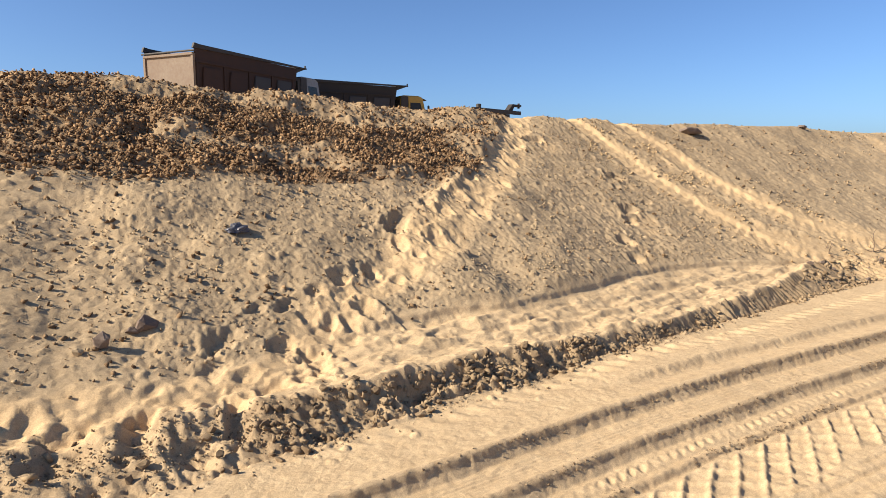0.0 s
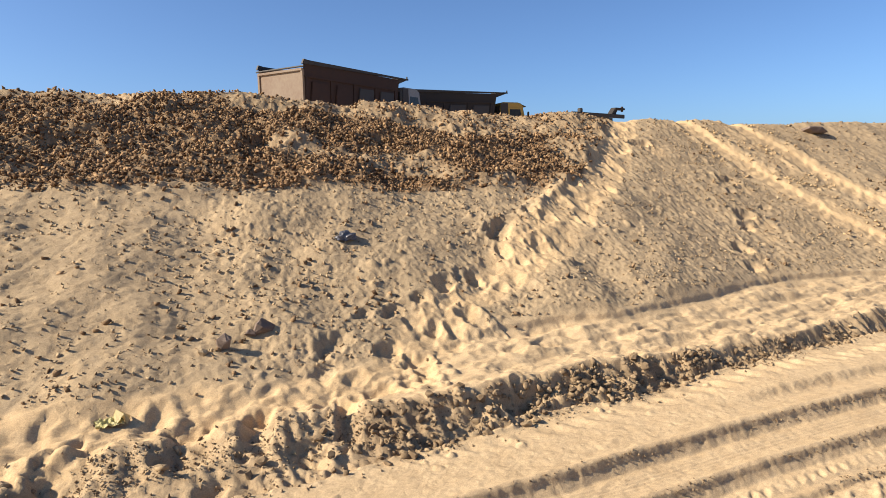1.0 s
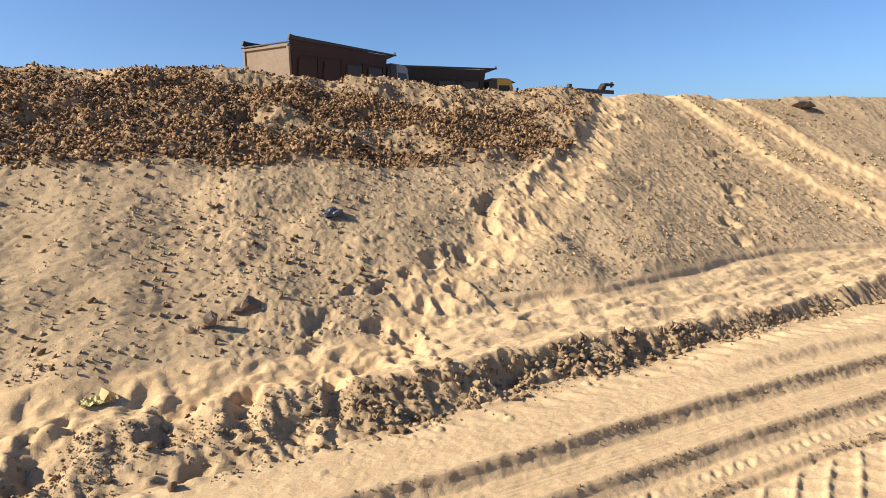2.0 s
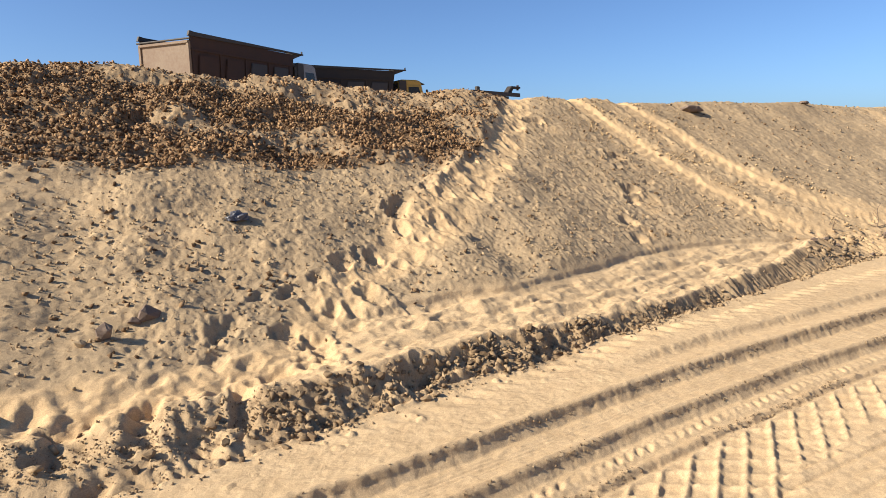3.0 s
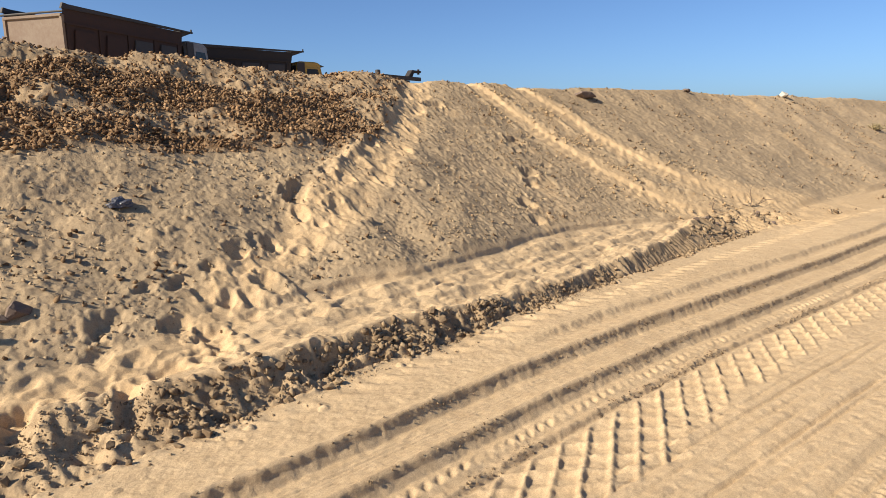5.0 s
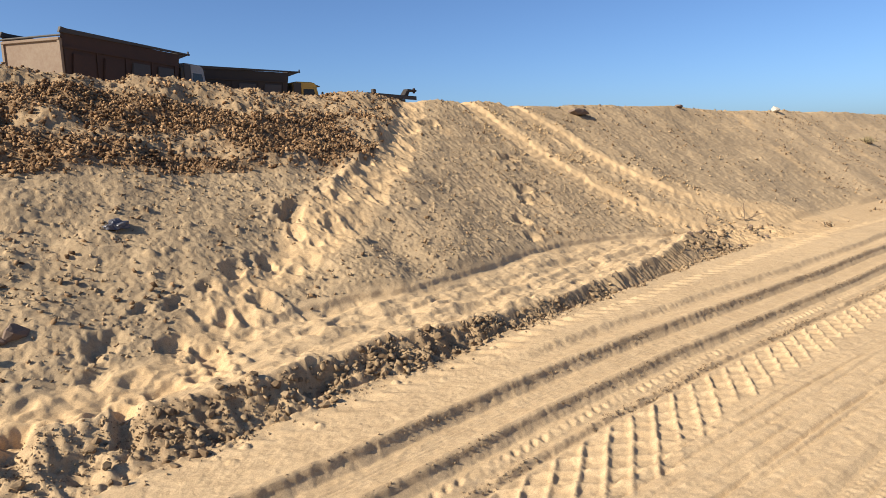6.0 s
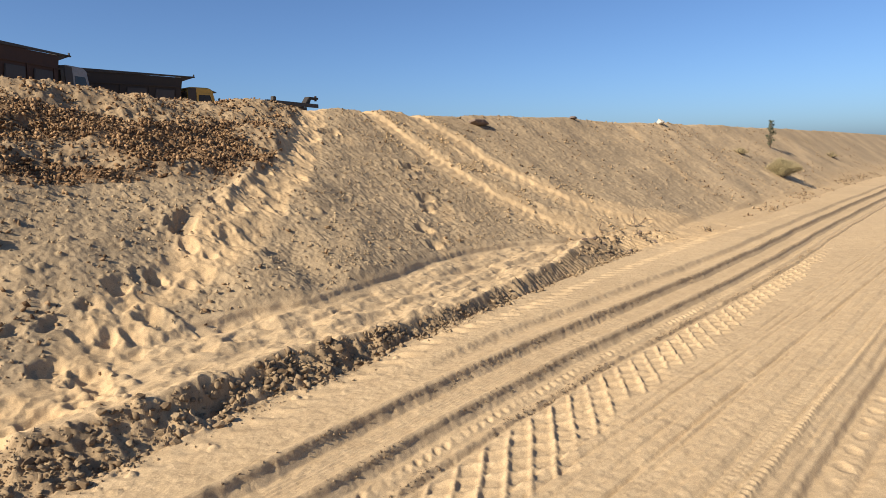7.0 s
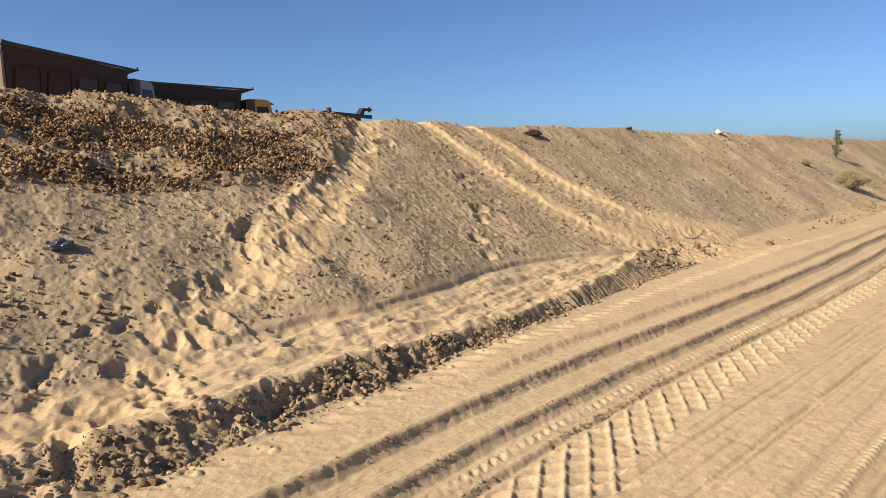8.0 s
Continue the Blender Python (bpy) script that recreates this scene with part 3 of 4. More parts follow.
def height(x, y):
    """Height of the built ground at a place."""
    i = int(np.clip(np.searchsorted(XS, x) - 1, 0, len(XS) - 2))
    j = int(np.clip(np.searchsorted(YS, y) - 1, 0, len(YS) - 2))
    u, v = (x - XS[i]) / (XS[i + 1] - XS[i]), (y - YS[j]) / (YS[j + 1] - YS[j])
    return float((GZ[i, j] * (1 - u) + GZ[i + 1, j] * u) * (1 - v) + (GZ[i, j + 1] * (1 - u) + GZ[i + 1, j + 1] * u) * v)


# kinds of soil, and shade coloured onto the rut sides
side_spill = np.zeros_like(GX)
for hx, hy, *_ in SIDE_STEPS[:6]:
    side_spill = np.maximum(side_spill, 1 - sm(0.5, 1.1, np.hypot((GX - hx - 0.10) / 0.16, (GY - hy + 0.16) / 0.20) + 0.5 * fbm(GX, GY, 0.12, 155, 2)))
trodden_sand = on_path * (0.95 + 0.4 * fbm(GX, GY, 0.3, 150, 2))
FRESH = np.clip(np.maximum.reduce([trodden_sand, gully * 0.95 * (1 - 0.5 * gully_edge), fan * 0.9, far_scars * 0.95, on_shelf * 0.15, between * 0.6, side_spill * 0.9, 0.75 * sm(9.5, 11.5, GX) * np.exp(-((GY - FOOT - 0.4) / 0.4) ** 2) * (1 - sm(35, 60, GX))]), 0, 1)
CRUST = np.clip(on_bank * (0.80 + 1.2 * fbm(GX, GY, 0.9, 151, 4) + 0.45 * sm(2.5, 5, GX) - 0.75 * sm(11, 17, GX)), 0, 1)
# terrace face and crumb line are clay; bands at 2.755 and 2.46 paint rut shade
CLAY_SHADE = np.clip(on_face * (1 - 0.55 * spill) * (0.95 + 1.2 * fbm(GX, GY, 0.4, 152, 3)) + 0.35 * np.exp(-((W - 2.755) / 0.02) ** 2) * road_w
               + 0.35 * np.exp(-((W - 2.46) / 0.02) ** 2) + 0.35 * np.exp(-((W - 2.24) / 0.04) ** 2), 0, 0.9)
BROWN = np.clip(brown * (0.35 + 0.65 * patch) * (0.7 + 0.3 * sm(-0.5, 1.5, GX)), 0, 1)


def build_ground():
    nx, ny = GX.shape
    n = nx * ny
    me = bpy.data.meshes.new("ground")
    co = np.stack([GX, GY, GZ], -1).reshape(-1, 3).astype(np.float32)
    idx = np.arange(n).reshape(nx, ny)
    quad = np.stack([idx[:-1, :-1], idx[1:, :-1], idx[1:, 1:], idx[:-1, 1:]], -1).reshape(-1, 4)
    me.vertices.add(n)
    me.vertices.foreach_set("co", co.ravel())
    me.loops.add(quad.size)
    me.loops.foreach_set("vertex_index", quad.ravel().astype(np.int32))
    me.polygons.add(len(quad))
    me.polygons.foreach_set("loop_start", np.arange(0, quad.size, 4, dtype=np.int32))
    me.polygons.foreach_set("use_smooth", np.ones(len(quad), dtype=bool))
    me.update(calc_edges=True)
    for name, field in (("fresh", FRESH), ("crust", CRUST), ("clay", CLAY_SHADE), ("brown", BROWN)):
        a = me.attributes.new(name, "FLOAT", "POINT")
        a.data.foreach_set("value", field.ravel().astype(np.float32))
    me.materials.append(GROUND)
    return tagged(new("ground", me), "sandy desert ground with rutted track, trodden terrace and clod-covered bank", "ground", kind="structure")


build_ground()


# ---- things: helpers ----
def part(name, bm, material, parent, label=""):
    me = bpy.data.meshes.new(name)
    bmesh.ops.recalc_face_normals(bm, faces=bm.faces[:])
    bm.to_mesh(me)
    bm.free()
    me.materials.append(material)
    ob = new(name, me)
    ob.parent = parent
    if label:
        tagged(ob, label)
    return ob


def box(x0, y0, z0, x1, y1, z1, bevel=0.0, bm=None):
    bm = bm or bmesh.new()
    v = [bm.verts.new(p) for p in ((x0, y0, z0), (x1, y0, z0), (x1, y1, z0), (x0, y1, z0), (x0, y0, z1), (x1, y0, z1), (x1, y1, z1), (x0, y1, z1))]
    f = [bm.faces.new([v[i] for i in q]) for q in ((3, 2, 1, 0), (4, 5, 6, 7), (0, 1, 5, 4), (1, 2, 6, 5), (2, 3, 7, 6), (3, 0, 4, 7))]
    if bevel:
        bmesh.ops.bevel(bm, geom=list({e for q in f for e in q.edges}), offset=bevel, segments=2, affect="EDGES")
    return bm


def prism(outline, y0, y1, bevel=0.0, bm=None):
    """An outline in x and z, drawn out from y0 to y1."""
    bm = bm or bmesh.new()
    a = [bm.verts.new((x, y0, z)) for x, z in outline]
    b = [bm.verts.new((x, y1, z)) for x, z in outline]
    f = [bm.faces.new(a), bm.faces.new(b[::-1])]
    n = len(a)
    for i in range(n):
        f.append(bm.faces.new((a[i], b[i], b[(i + 1) % n], a[(i + 1) % n])))
    if bevel:
        bmesh.ops.bevel(bm, geom=list({e for q in f for e in q.edges}), offset=bevel, segments=2, affect="EDGES")
    return bm


def tube(bm, pts, r0, r1, sides=6):
    rings = []
    for k, p in enumerate(pts):
        p = Vector(p)
        d = (Vector(pts[min(k + 1, len(pts) - 1)]) - Vector(pts[max(k - 1, 0)])).normalized()
        u = d.orthogonal().normalized()
        w = d.cross(u)
        r = r0 + (r1 - r0) * k / (len(pts) - 1)
        rings.append([bm.verts.new(p + r * (math.cos(6.2832 * i / sides) * u + math.sin(6.2832 * i / sides) * w)) for i in range(sides)])
    for a, b in zip(rings, rings[1:]):
        for i in range(sides):
            bm.faces.new((a[i], a[(i + 1) % sides], b[(i + 1) % sides], b[i]))
    bm.faces.new(rings[0][::-1])
    bm.faces.new(rings[-1])
    return bm


def lathe(bm, profile, centre, sides=28):
    """A profile of (radius, y) turned about an axis along y through the centre."""
    rings = [[bm.verts.new((centre[0] + r * math.cos(6.2832 * i / sides), centre[1] + y, centre[2] + r * math.sin(6.2832 * i / sides)))
              for i in range(sides)] for r, y in profile]
    for a, b in zip(rings, rings[1:]):
        for i in range(sides):
            bm.faces.new((a[i], a[(i + 1) % sides], b[(i + 1) % sides], b[i]))
    bm.faces.new(rings[0])
    bm.faces.new(rings[-1][::-1])
    return bm


# ---- vehicles on the plateau ----
def wheel(parent, x, y, r=0.52, wide=0.30):
    t = part("wheel", lathe(bmesh.new(), [(r * 0.62, 0), (r * 0.93, 0), (r, 0.05), (r, wide - 0.05), (r * 0.93, wide), (r * 0.62, wide)], (x, y, r)), RUBBER, parent, "dusty black tyre")
    part("rim", lathe(bmesh.new(), [(r * 0.6, 0.03), (r * 0.5, 0.07), (r * 0.25, 0.10), (r * 0.25, wide - 0.1), (r * 0.5, wide - 0.07), (r * 0.6, wide - 0.03)], (x, y, r), 20), DARK_STEEL, t)


def dump_truck(m, label, body, tail, cab_paint, rail, ch=3.0):
    t = tagged(new("dump_truck"), label, "dump truck", "parked dump trucks")
    t.matrix_basis = m
    L, Wd, zf, zt = 5.55, 2.45, 1.28, 3.40            # tipper: length, width, floor, top of its rails
    part("chassis", box(-0.1, 0.75, 0.72, 7.6, 1.70, 1.02, 0.02), DARK_STEEL, t)
    part("floor", box(0.02, 0.06, zf, L, Wd - 0.06, zf + 0.08, 0.01), body, t)
    for y, name in ((0.0, 1), (Wd - 0.05, -1)):
        side = part("side_panel", prism([(0, zf), (L, zf), (L + 0.35, zt - 0.12), (0, zt - 0.12)], y, y + 0.05, 0.008), body, t)
        part("top_rail", prism([(-0.10, zt - 0.16), (-0.02, zt + 0.03), (0.20, zt), (L + 1.0, zt - 0.03), (L + 1.0, zt - 0.09), (0.25, zt - 0.15)],
                               y - 0.05 if name > 0 else y, y + 0.10 if name < 0 else y + 0.05, 0.01), rail, t, "dark worn top rail")
        o = y - 0.045 if name > 0 else y + 0.05
        for i in range(5):
            x = 0.03 + i * 1.34
            part("rib", prism([(x, zf), (x + 0.09, zf), (x + 0.09 + 0.03 * i, zt - 0.62), (x + 0.03 * i, zt - 0.62)], o + 0.01 if name > 0 else o, o + 0.045 if name > 0 else o + 0.035, 0.008), body, side)
        for i in range(4):
            x = 0.20 + i * 1.34
            k = 0.04 * i + 0.10
            part("pressed_panel", prism([(x, zf + 0.1), (x + 1.06, zf + 0.1), (x + 0.98 + k, zt - 0.76), (x + 0.06 + k, zt - 0.76)], o - 0.02 if name > 0 else o, o + 0.045 if name > 0 else o + 0.065, 0.02),
                 body if i < 2 else GREY_STEEL, side)
        part("belt", box(0, o - 0.005 if name > 0 else o, zt - 0.64, L + 0.2, o + 0.045 if name > 0 else o + 0.05, zt - 0.56, 0.01), body, side)
        part("lower_rail", box(0, o - 0.01, zf - 0.08, L, o + 0.055, zf + 0.06, 0.01), rail, side)
    gate = part("tailgate", box(-0.03, 0.07, zf - 0.02, 0.03, Wd - 0.07, zt - 0.34, 0.01), tail, t, "pale reddish steel tailgate")
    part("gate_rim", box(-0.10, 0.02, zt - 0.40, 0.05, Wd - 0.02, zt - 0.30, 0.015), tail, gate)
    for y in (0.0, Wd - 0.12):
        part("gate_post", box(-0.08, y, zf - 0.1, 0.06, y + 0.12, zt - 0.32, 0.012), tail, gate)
    part("gate_hinge", tube(bmesh.new(), [(-0.06, -0.06, zt - 0.24), (-0.06, Wd + 0.06, zt - 0.24)], 0.035, 0.035, 8), rail, gate)
    part("front_wall", prism([(L - 0.03, zf), (L + 0.04, zf), (L + 0.38, zt - 0.06), (L + 0.31, zt - 0.06)], 0.05, Wd - 0.05, 0.008), body, t)
    guard = part("cab_guard", prism([(L + 0.30, zt - 0.12), (L + 0.34, zt - 0.30), (L + 1.02, zt - 0.06), (L + 1.02, zt - 0.01), (L + 0.30, zt - 0.03)], 0.02, Wd - 0.02, 0.01), rail, t)
    part("guard_post", box(L + 0.94, 0.0, zt - 0.06, L + 1.0, 0.06, zt + 0.08, 0.008), rail, guard)
    part("hoist", tube(bmesh.new(), [(L - 0.15, Wd / 2, 1.0), (L + 0.12, Wd / 2, 2.7)], 0.11, 0.09, 10), DARK_STEEL, t)
    # cab
    c0, c1 = L + 0.62, L + 2.15
    cab = part("cab", prism([(c0, 0.75), (c1, 0.75), (c1 + 0.04, 1.75), (c1 - 0.20, ch - 0.10), (c1 - 0.42, ch), (c0 + 0.1, ch), (c0, ch - 0.12)], 0.02, Wd - 0.02, 0.05), cab_paint, t)
    for y in (0.0, Wd - 0.02):
        part("door", prism([(c0 + 0.42, 0.95), (c1 - 0.12, 0.95), (c1 - 0.12, 1.85), (c1 - 0.30, ch - 0.3), (c0 + 0.42, ch - 0.3)], y, y + 0.02, 0.006), cab_paint, cab)
        part("side_window", prism([(c0 + 0.52, 1.9), (c1 - 0.20, 1.9), (c1 - 0.38, ch - 0.38), (c0 + 0.52, ch - 0.38)], y - 0.008 if y == 0 else y + 0.016, y + 0.01 if y == 0 else y + 0.03, 0.004), GLASS, cab, "dark side window")
        part("mirror", box(c1 + 0.02, y - 0.22 if y == 0 else y + 0.06, 1.9, c1 + 0.10, y - 0.06 if y == 0 else y + 0.22, 2.35, 0.03), DARK_STEEL, cab)
    part("windscreen", prism([(c1 + 0.035, 1.80), (c1 + 0.055, 1.80), (c1 - 0.155, ch - 0.18), (c1 - 0.175, ch - 0.18)], 0.18, Wd - 0.18), GLASS, cab, "dark windscreen")
    part("sun_visor", prism([(c1 - 0.22, ch - 0.10), (c1 + 0.06, ch - 0.20), (c1 + 0.06, ch - 0.23), (c1 - 0.22, ch - 0.14)], 0.1, Wd - 0.1), DARK_STEEL, cab)
    for y in (-0.012, Wd - 0.012):
        part("side_deflector", box(c0 - 0.05, y, 0.95, c0 + 0.40, y + 0.024, ch - 0.06, 0.01), DARK_STEEL, cab)
    part("rear_cab_panel", box(c0 - 0.02, 0.2, 1.3, c0 + 0.01, Wd - 0.2, ch - 0.2, 0.008), DARK_STEEL, cab)
    part("bumper", box(c1, 0.0, 0.5, c1 + 0.16, Wd, 0.85, 0.04), DARK_STEEL, t)
    for y in (0.25, Wd - 0.5):
        part("headlight", box(c1 + 0.13, y, 0.62, c1 + 0.18, y + 0.25, 0.76, 0.015), GLASS, t)
        part("tail_light", box(-0.14, y, 0.78, -0.09, y + 0.25, 0.92, 0.01), LAMP_RED, t)
    for x in (0.75, 2.15, L + 1.15):
        for y in (0.0, Wd - 0.30):
            wheel(t, x, y)
    part("mudguard", box(0.1, 0.02, 1.10, 2.8, 0.32, 1.13, 0.01), DARK_STEEL, t)
    part("fuel_tank", box(3.2, 0.05, 0.55, 4.4, 0.62, 1.05, 0.08), DARK_STEEL, t)
    return t


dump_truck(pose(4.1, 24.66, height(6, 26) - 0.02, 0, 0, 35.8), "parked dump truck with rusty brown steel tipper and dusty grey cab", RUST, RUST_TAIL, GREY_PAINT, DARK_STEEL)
dump_truck(pose(9.85, 32.2, height(14, 33) - 0.02, 0, 0, 0.5), "parked dump truck with dark rusty tipper and yellow cab", BLUE_STEEL, RUST_TAIL, YELLOW_PAINT, DARK_STEEL, 2.86)


def trailer(m):
    t = tagged(new("flatbed_trailer"), "empty dark steel flatbed trailer with raised drawbar", "trailer")
    t.matrix_basis = m
    for y in (0.55, 1.65):
        part("beam", prism([(3.0, 1.12), (6.2, 1.10), (6.2, 1.34), (3.0, 1.34)], y, y + 0.12, 0.01), DARK_STEEL, t)
    for i in range(5):
        part("crossbar", box(3.1 + i * 0.7, 0.05, 1.345, 3.22 + i * 0.7, 2.3, 1.41, 0.01), DARK_STEEL, t)
    for y in (0.0, 2.25):
        part("side_rail", box(3.0, y, 1.28, 6.25, y + 0.07, 1.44, 0.01), DARK_STEEL, t)
    part("headboard_post", box(3.45, 0.05, 1.41, 3.62, 0.2, 1.60, 0.02), DARK_STEEL, t)
    part("drawbar", prism([(5.6, 1.41), (5.9, 1.41), (6.02, 1.66), (6.55, 1.66), (6.55, 1.75), (5.92, 1.75)], 0.2, 0.45, 0.015), BLUE_STEEL, t, "raised grey drawbar bracket")
    part("coupling", tube(bmesh.new(), [(6.5, 0.32, 1.60), (6.5, 0.32, 1.82)], 0.05, 0.05, 10), RUST, t)
    for x in (3.6, 4.7):
        for y in (0.05, 1.95):
            wheel(t, x, y, 0.48, 0.28)
    for y in (0.6, 1.7):
        part("landing_leg", box(5.75, y, 0.0, 5.87, y + 0.12, 1.12, 0.01), DARK_STEEL, t)
        part("axle", box(3.55, 0.3, 0.42, 3.65, 2.0, 0.54, 0.01), DARK_STEEL, t) if y < 1 else None


trailer(pose(10.77, 20.4, height(14, 22) - 0.02, 0, 0, 18) @ Matrix.Diagonal((1, 1, 0.96, 1)))


# ---- stones and litter ----
def sample(field, x, y):
    i = np.clip(np.searchsorted(XS, x), 0, len(XS) - 1)
    j = np.clip(np.searchsorted(YS, y), 0, len(YS) - 1)
    return field[i, j]


def hull(rng, points, flat):
    """A faceted lump, about one metre in radius: corners and triangles."""
    bm = bmesh.new()
    for _ in range(points):
        v = Vector((rng.gauss(0, 1), rng.gauss(0, 1), rng.gauss(0, 1))).normalized() * rng.uniform(0.55, 1.2)
        bm.verts.new((v.x * 1.1, v.y * 0.75, v.z * flat))
    bmesh.ops.convex_hull(bm, input=bm.verts[:])
    bmesh.ops.delete(bm, geom=[v for v in bm.verts if not v.link_faces], context="VERTS")
    bmesh.ops.triangulate(bm, faces=bm.faces[:])
    bm.verts.index_update()
    out = np.array([v.co[:] for v in bm.verts]), np.array([[v.index for v in f.verts] for f in bm.faces])
    bm.free()
    return out


SHAPES = [hull(random.Random(500 + k), 7 + k % 5, 0.55 + 0.03 * k) for k in range(14)]


def scatter(name, label, material, tries, area, odds, r0, r1, power, seed, sink=0.25):
    """Thousands of loose clods as one mesh, where odds(x, y) lets them lie."""
    rng = np.random.default_rng(seed)
    x, y = rng.uniform(area[0], area[1], tries), rng.uniform(area[2], area[3], tries)
    keep = rng.random(tries) < odds(x, y)
    x, y = x[keep], y[keep]
    z, n = sample(GZ, x, y), len(x)
    r = r0 + (r1 - r0) * rng.random(n) ** power
    which, a, tilt = rng.integers(0, len(SHAPES), n), rng.uniform(0, 6.283, n), rng.uniform(-1.0, 1.0, n)
    vs, fs, base = [], [], 0
    for k, (sv, sf) in enumerate(SHAPES):
        m = np.where(which == k)[0]
        ca, sa, ct, st = np.cos(a[m]), np.sin(a[m]), np.cos(tilt[m]), np.sin(tilt[m])
        px = sv[None, :, 0] * ct[:, None] - sv[None, :, 2] * st[:, None]
        pz = sv[None, :, 0] * st[:, None] + sv[None, :, 2] * ct[:, None]
        py = np.broadcast_to(sv[None, :, 1], px.shape)
        R = r[m][:, None]
        P = np.stack([x[m][:, None] + R * (px * ca[:, None] - py * sa[:, None]), y[m][:, None] + R * (px * sa[:, None] + py * ca[:, None]),
                      (z + (0.5 - sink) * r)[m][:, None] + R * pz], -1)
        vs.append(P.reshape(-1, 3))
        fs.append((sf[None] + (base + np.arange(len(m)) * len(sv))[:, None, None]).reshape(-1, 3))
        base += len(m) * len(sv)
    v, f = np.concatenate(vs), np.concatenate(fs)
    me = bpy.data.meshes.new(name)
    me.vertices.add(len(v))
    me.vertices.foreach_set("co", v.astype(np.float32).ravel())
    me.loops.add(f.size)
    me.loops.foreach_set("vertex_index", f.astype(np.int32).ravel())
    me.polygons.add(len(f))
    me.polygons.foreach_set("loop_start", np.arange(0, f.size, 3, dtype=np.int32))
    me.update(calc_edges=True)
    me.materials.append(material)
    return tagged(new(name, me), label, "clods", kind="stuff")


scatter("brown_clods", "loose dark brown soil clods on the upper bank", CLOD_BROWN, 76000, (-4, 6.4, 5.5, 9.0),
        lambda x, y: sample(brown, x, y) * (0.2 + 0.8 * sample(patch, x, y)) * (1 - 0.4 * sm(7.6, 8.2, y)), 0.006, 0.037, 2.5, 11, 0.20)
scatter("bank_clods", "small sandy clods strewn over the bank", CLOD_SAND, 40000, (-3, 10, 3.7, 8.3),
        lambda x, y: sample(open_bank, x, y) * (0.35 + 0.5 * sm(-0.05, 0.3, fbm(x, y, 0.8, 201, 3))), 0.003, 0.022, 2.8, 12)
scatter("bank_dark_clods", "small dark brown clods strewn over the bank", CLOD_DARK, 22000, (-4, 12, 3.8, 8.3),
        lambda x, y: sample(open_bank, x, y) * (0.06 + 0.5 * sm(0.02, 0.3, fbm(x, y, 0.6, 202, 3)) * (0.25 + 0.75 * (x < 4.5))), 0.004, 0.036, 3.4, 13)
scatter("far_bank_clods", "small brown clods strewn over the bank farther along", CLOD_CLAY, 11000, (9.0, 40, 4.9, 8.3),
        lambda x, y: sample(on_bank, x, y) * (1 - sample(gully, x, y)) * (0.10 + 0.7 * sm(0.0, 0.3, fbm(x, y * 1.5, 1.0, 209, 3))), 0.006, 0.045, 3.6, 20)
scatter("terrace_clods", "grey-brown clay clods crumbled from the terrace edge", CLOD_CLAY, 9000, (-2.5, 8.6, 2.7, 4.2),
        lambda x, y: sample(on_face, x, y) * (0.3 + 0.7 * sm(0.3, 0.9, x)) * (0.08 + 0.5 * sample(broken, x, y) * sm(-0.1, 0.25, fbm(x, y, 0.4, 203, 3))), 0.006, 0.042, 3.2, 14)
scatter("terrace_blocks", "broken brown clay blocks packed along the terrace edge", CLOD_CLAY, 13000, (0.6, 5.2, 2.9, 3.8),
        lambda x, y: sample(on_face, x, y) * sample(broken, x, y) * (0.15 + 0.85 * sm(-0.05, 0.25, fbm(x, y, 0.45, 210, 3))) * sm(0.6, 1.0, x), 0.006, 0.040, 2.6, 21, 0.42)
scatter("mound_blocks", "dark clay lumps on the mound at the terrace end", CLOD_CLAY, 1500, (7.2, 10.0, 3.8, 4.7),
        lambda x, y: np.maximum(sample(on_face, x, y), 0.5 * np.exp(-((y - np.interp(x, RIDGE_X, RIDGE_Y)) / 0.10) ** 2)) * sm(-0.1, 0.2, fbm(x, y, 0.5, 211, 3)), 0.008, 0.060, 2.6, 22, 0.42)
scatter("foot_clods", "brown clods rolled down to the foot of the terrace", CLOD_CLAY, 9000, (3.4, 9.0, 3.1, 4.2),
        lambda x, y: np.exp(-((y - np.interp(x, FOOT_X, FOOT_Y) + 0.02) / 0.055) ** 2) * sm(0.0, 0.22, fbm(x, y * 0.5, 0.6, 212, 3)), 0.006, 0.040, 2.6, 23)
scatter("terrace_crumbs", "fine crumbs of clay below the terrace edge", CLOD_CLAY, 46000, (-2.2, 7.0, 2.65, 3.9),
        lambda x, y: np.maximum(sample(on_face, x, y), 0.6 * np.exp(-((y - np.interp(x, FOOT_X, FOOT_Y) + 0.03) / 0.07) ** 2)) * (0.15 + 0.85 * sm(-0.1, 0.2, fbm(x, y, 0.25, 206, 3)))
        * (0.25 + 0.75 * sample(broken, x, y)), 0.0025, 0.013, 2.2, 18)
scatter("path_crumbs", "dark crumbs strewn beside the trodden path", CLOD_DARK, 9000, (-2, 6, 3.4, 8.0),
        lambda x, y: (1 - sm(0.25, 0.8, line_dist(x, y, FOOTPATH)[0])) * sm(0.0, 0.25, fbm(x, y, 0.3, 207, 3)), 0.003, 0.018, 3.0, 19)
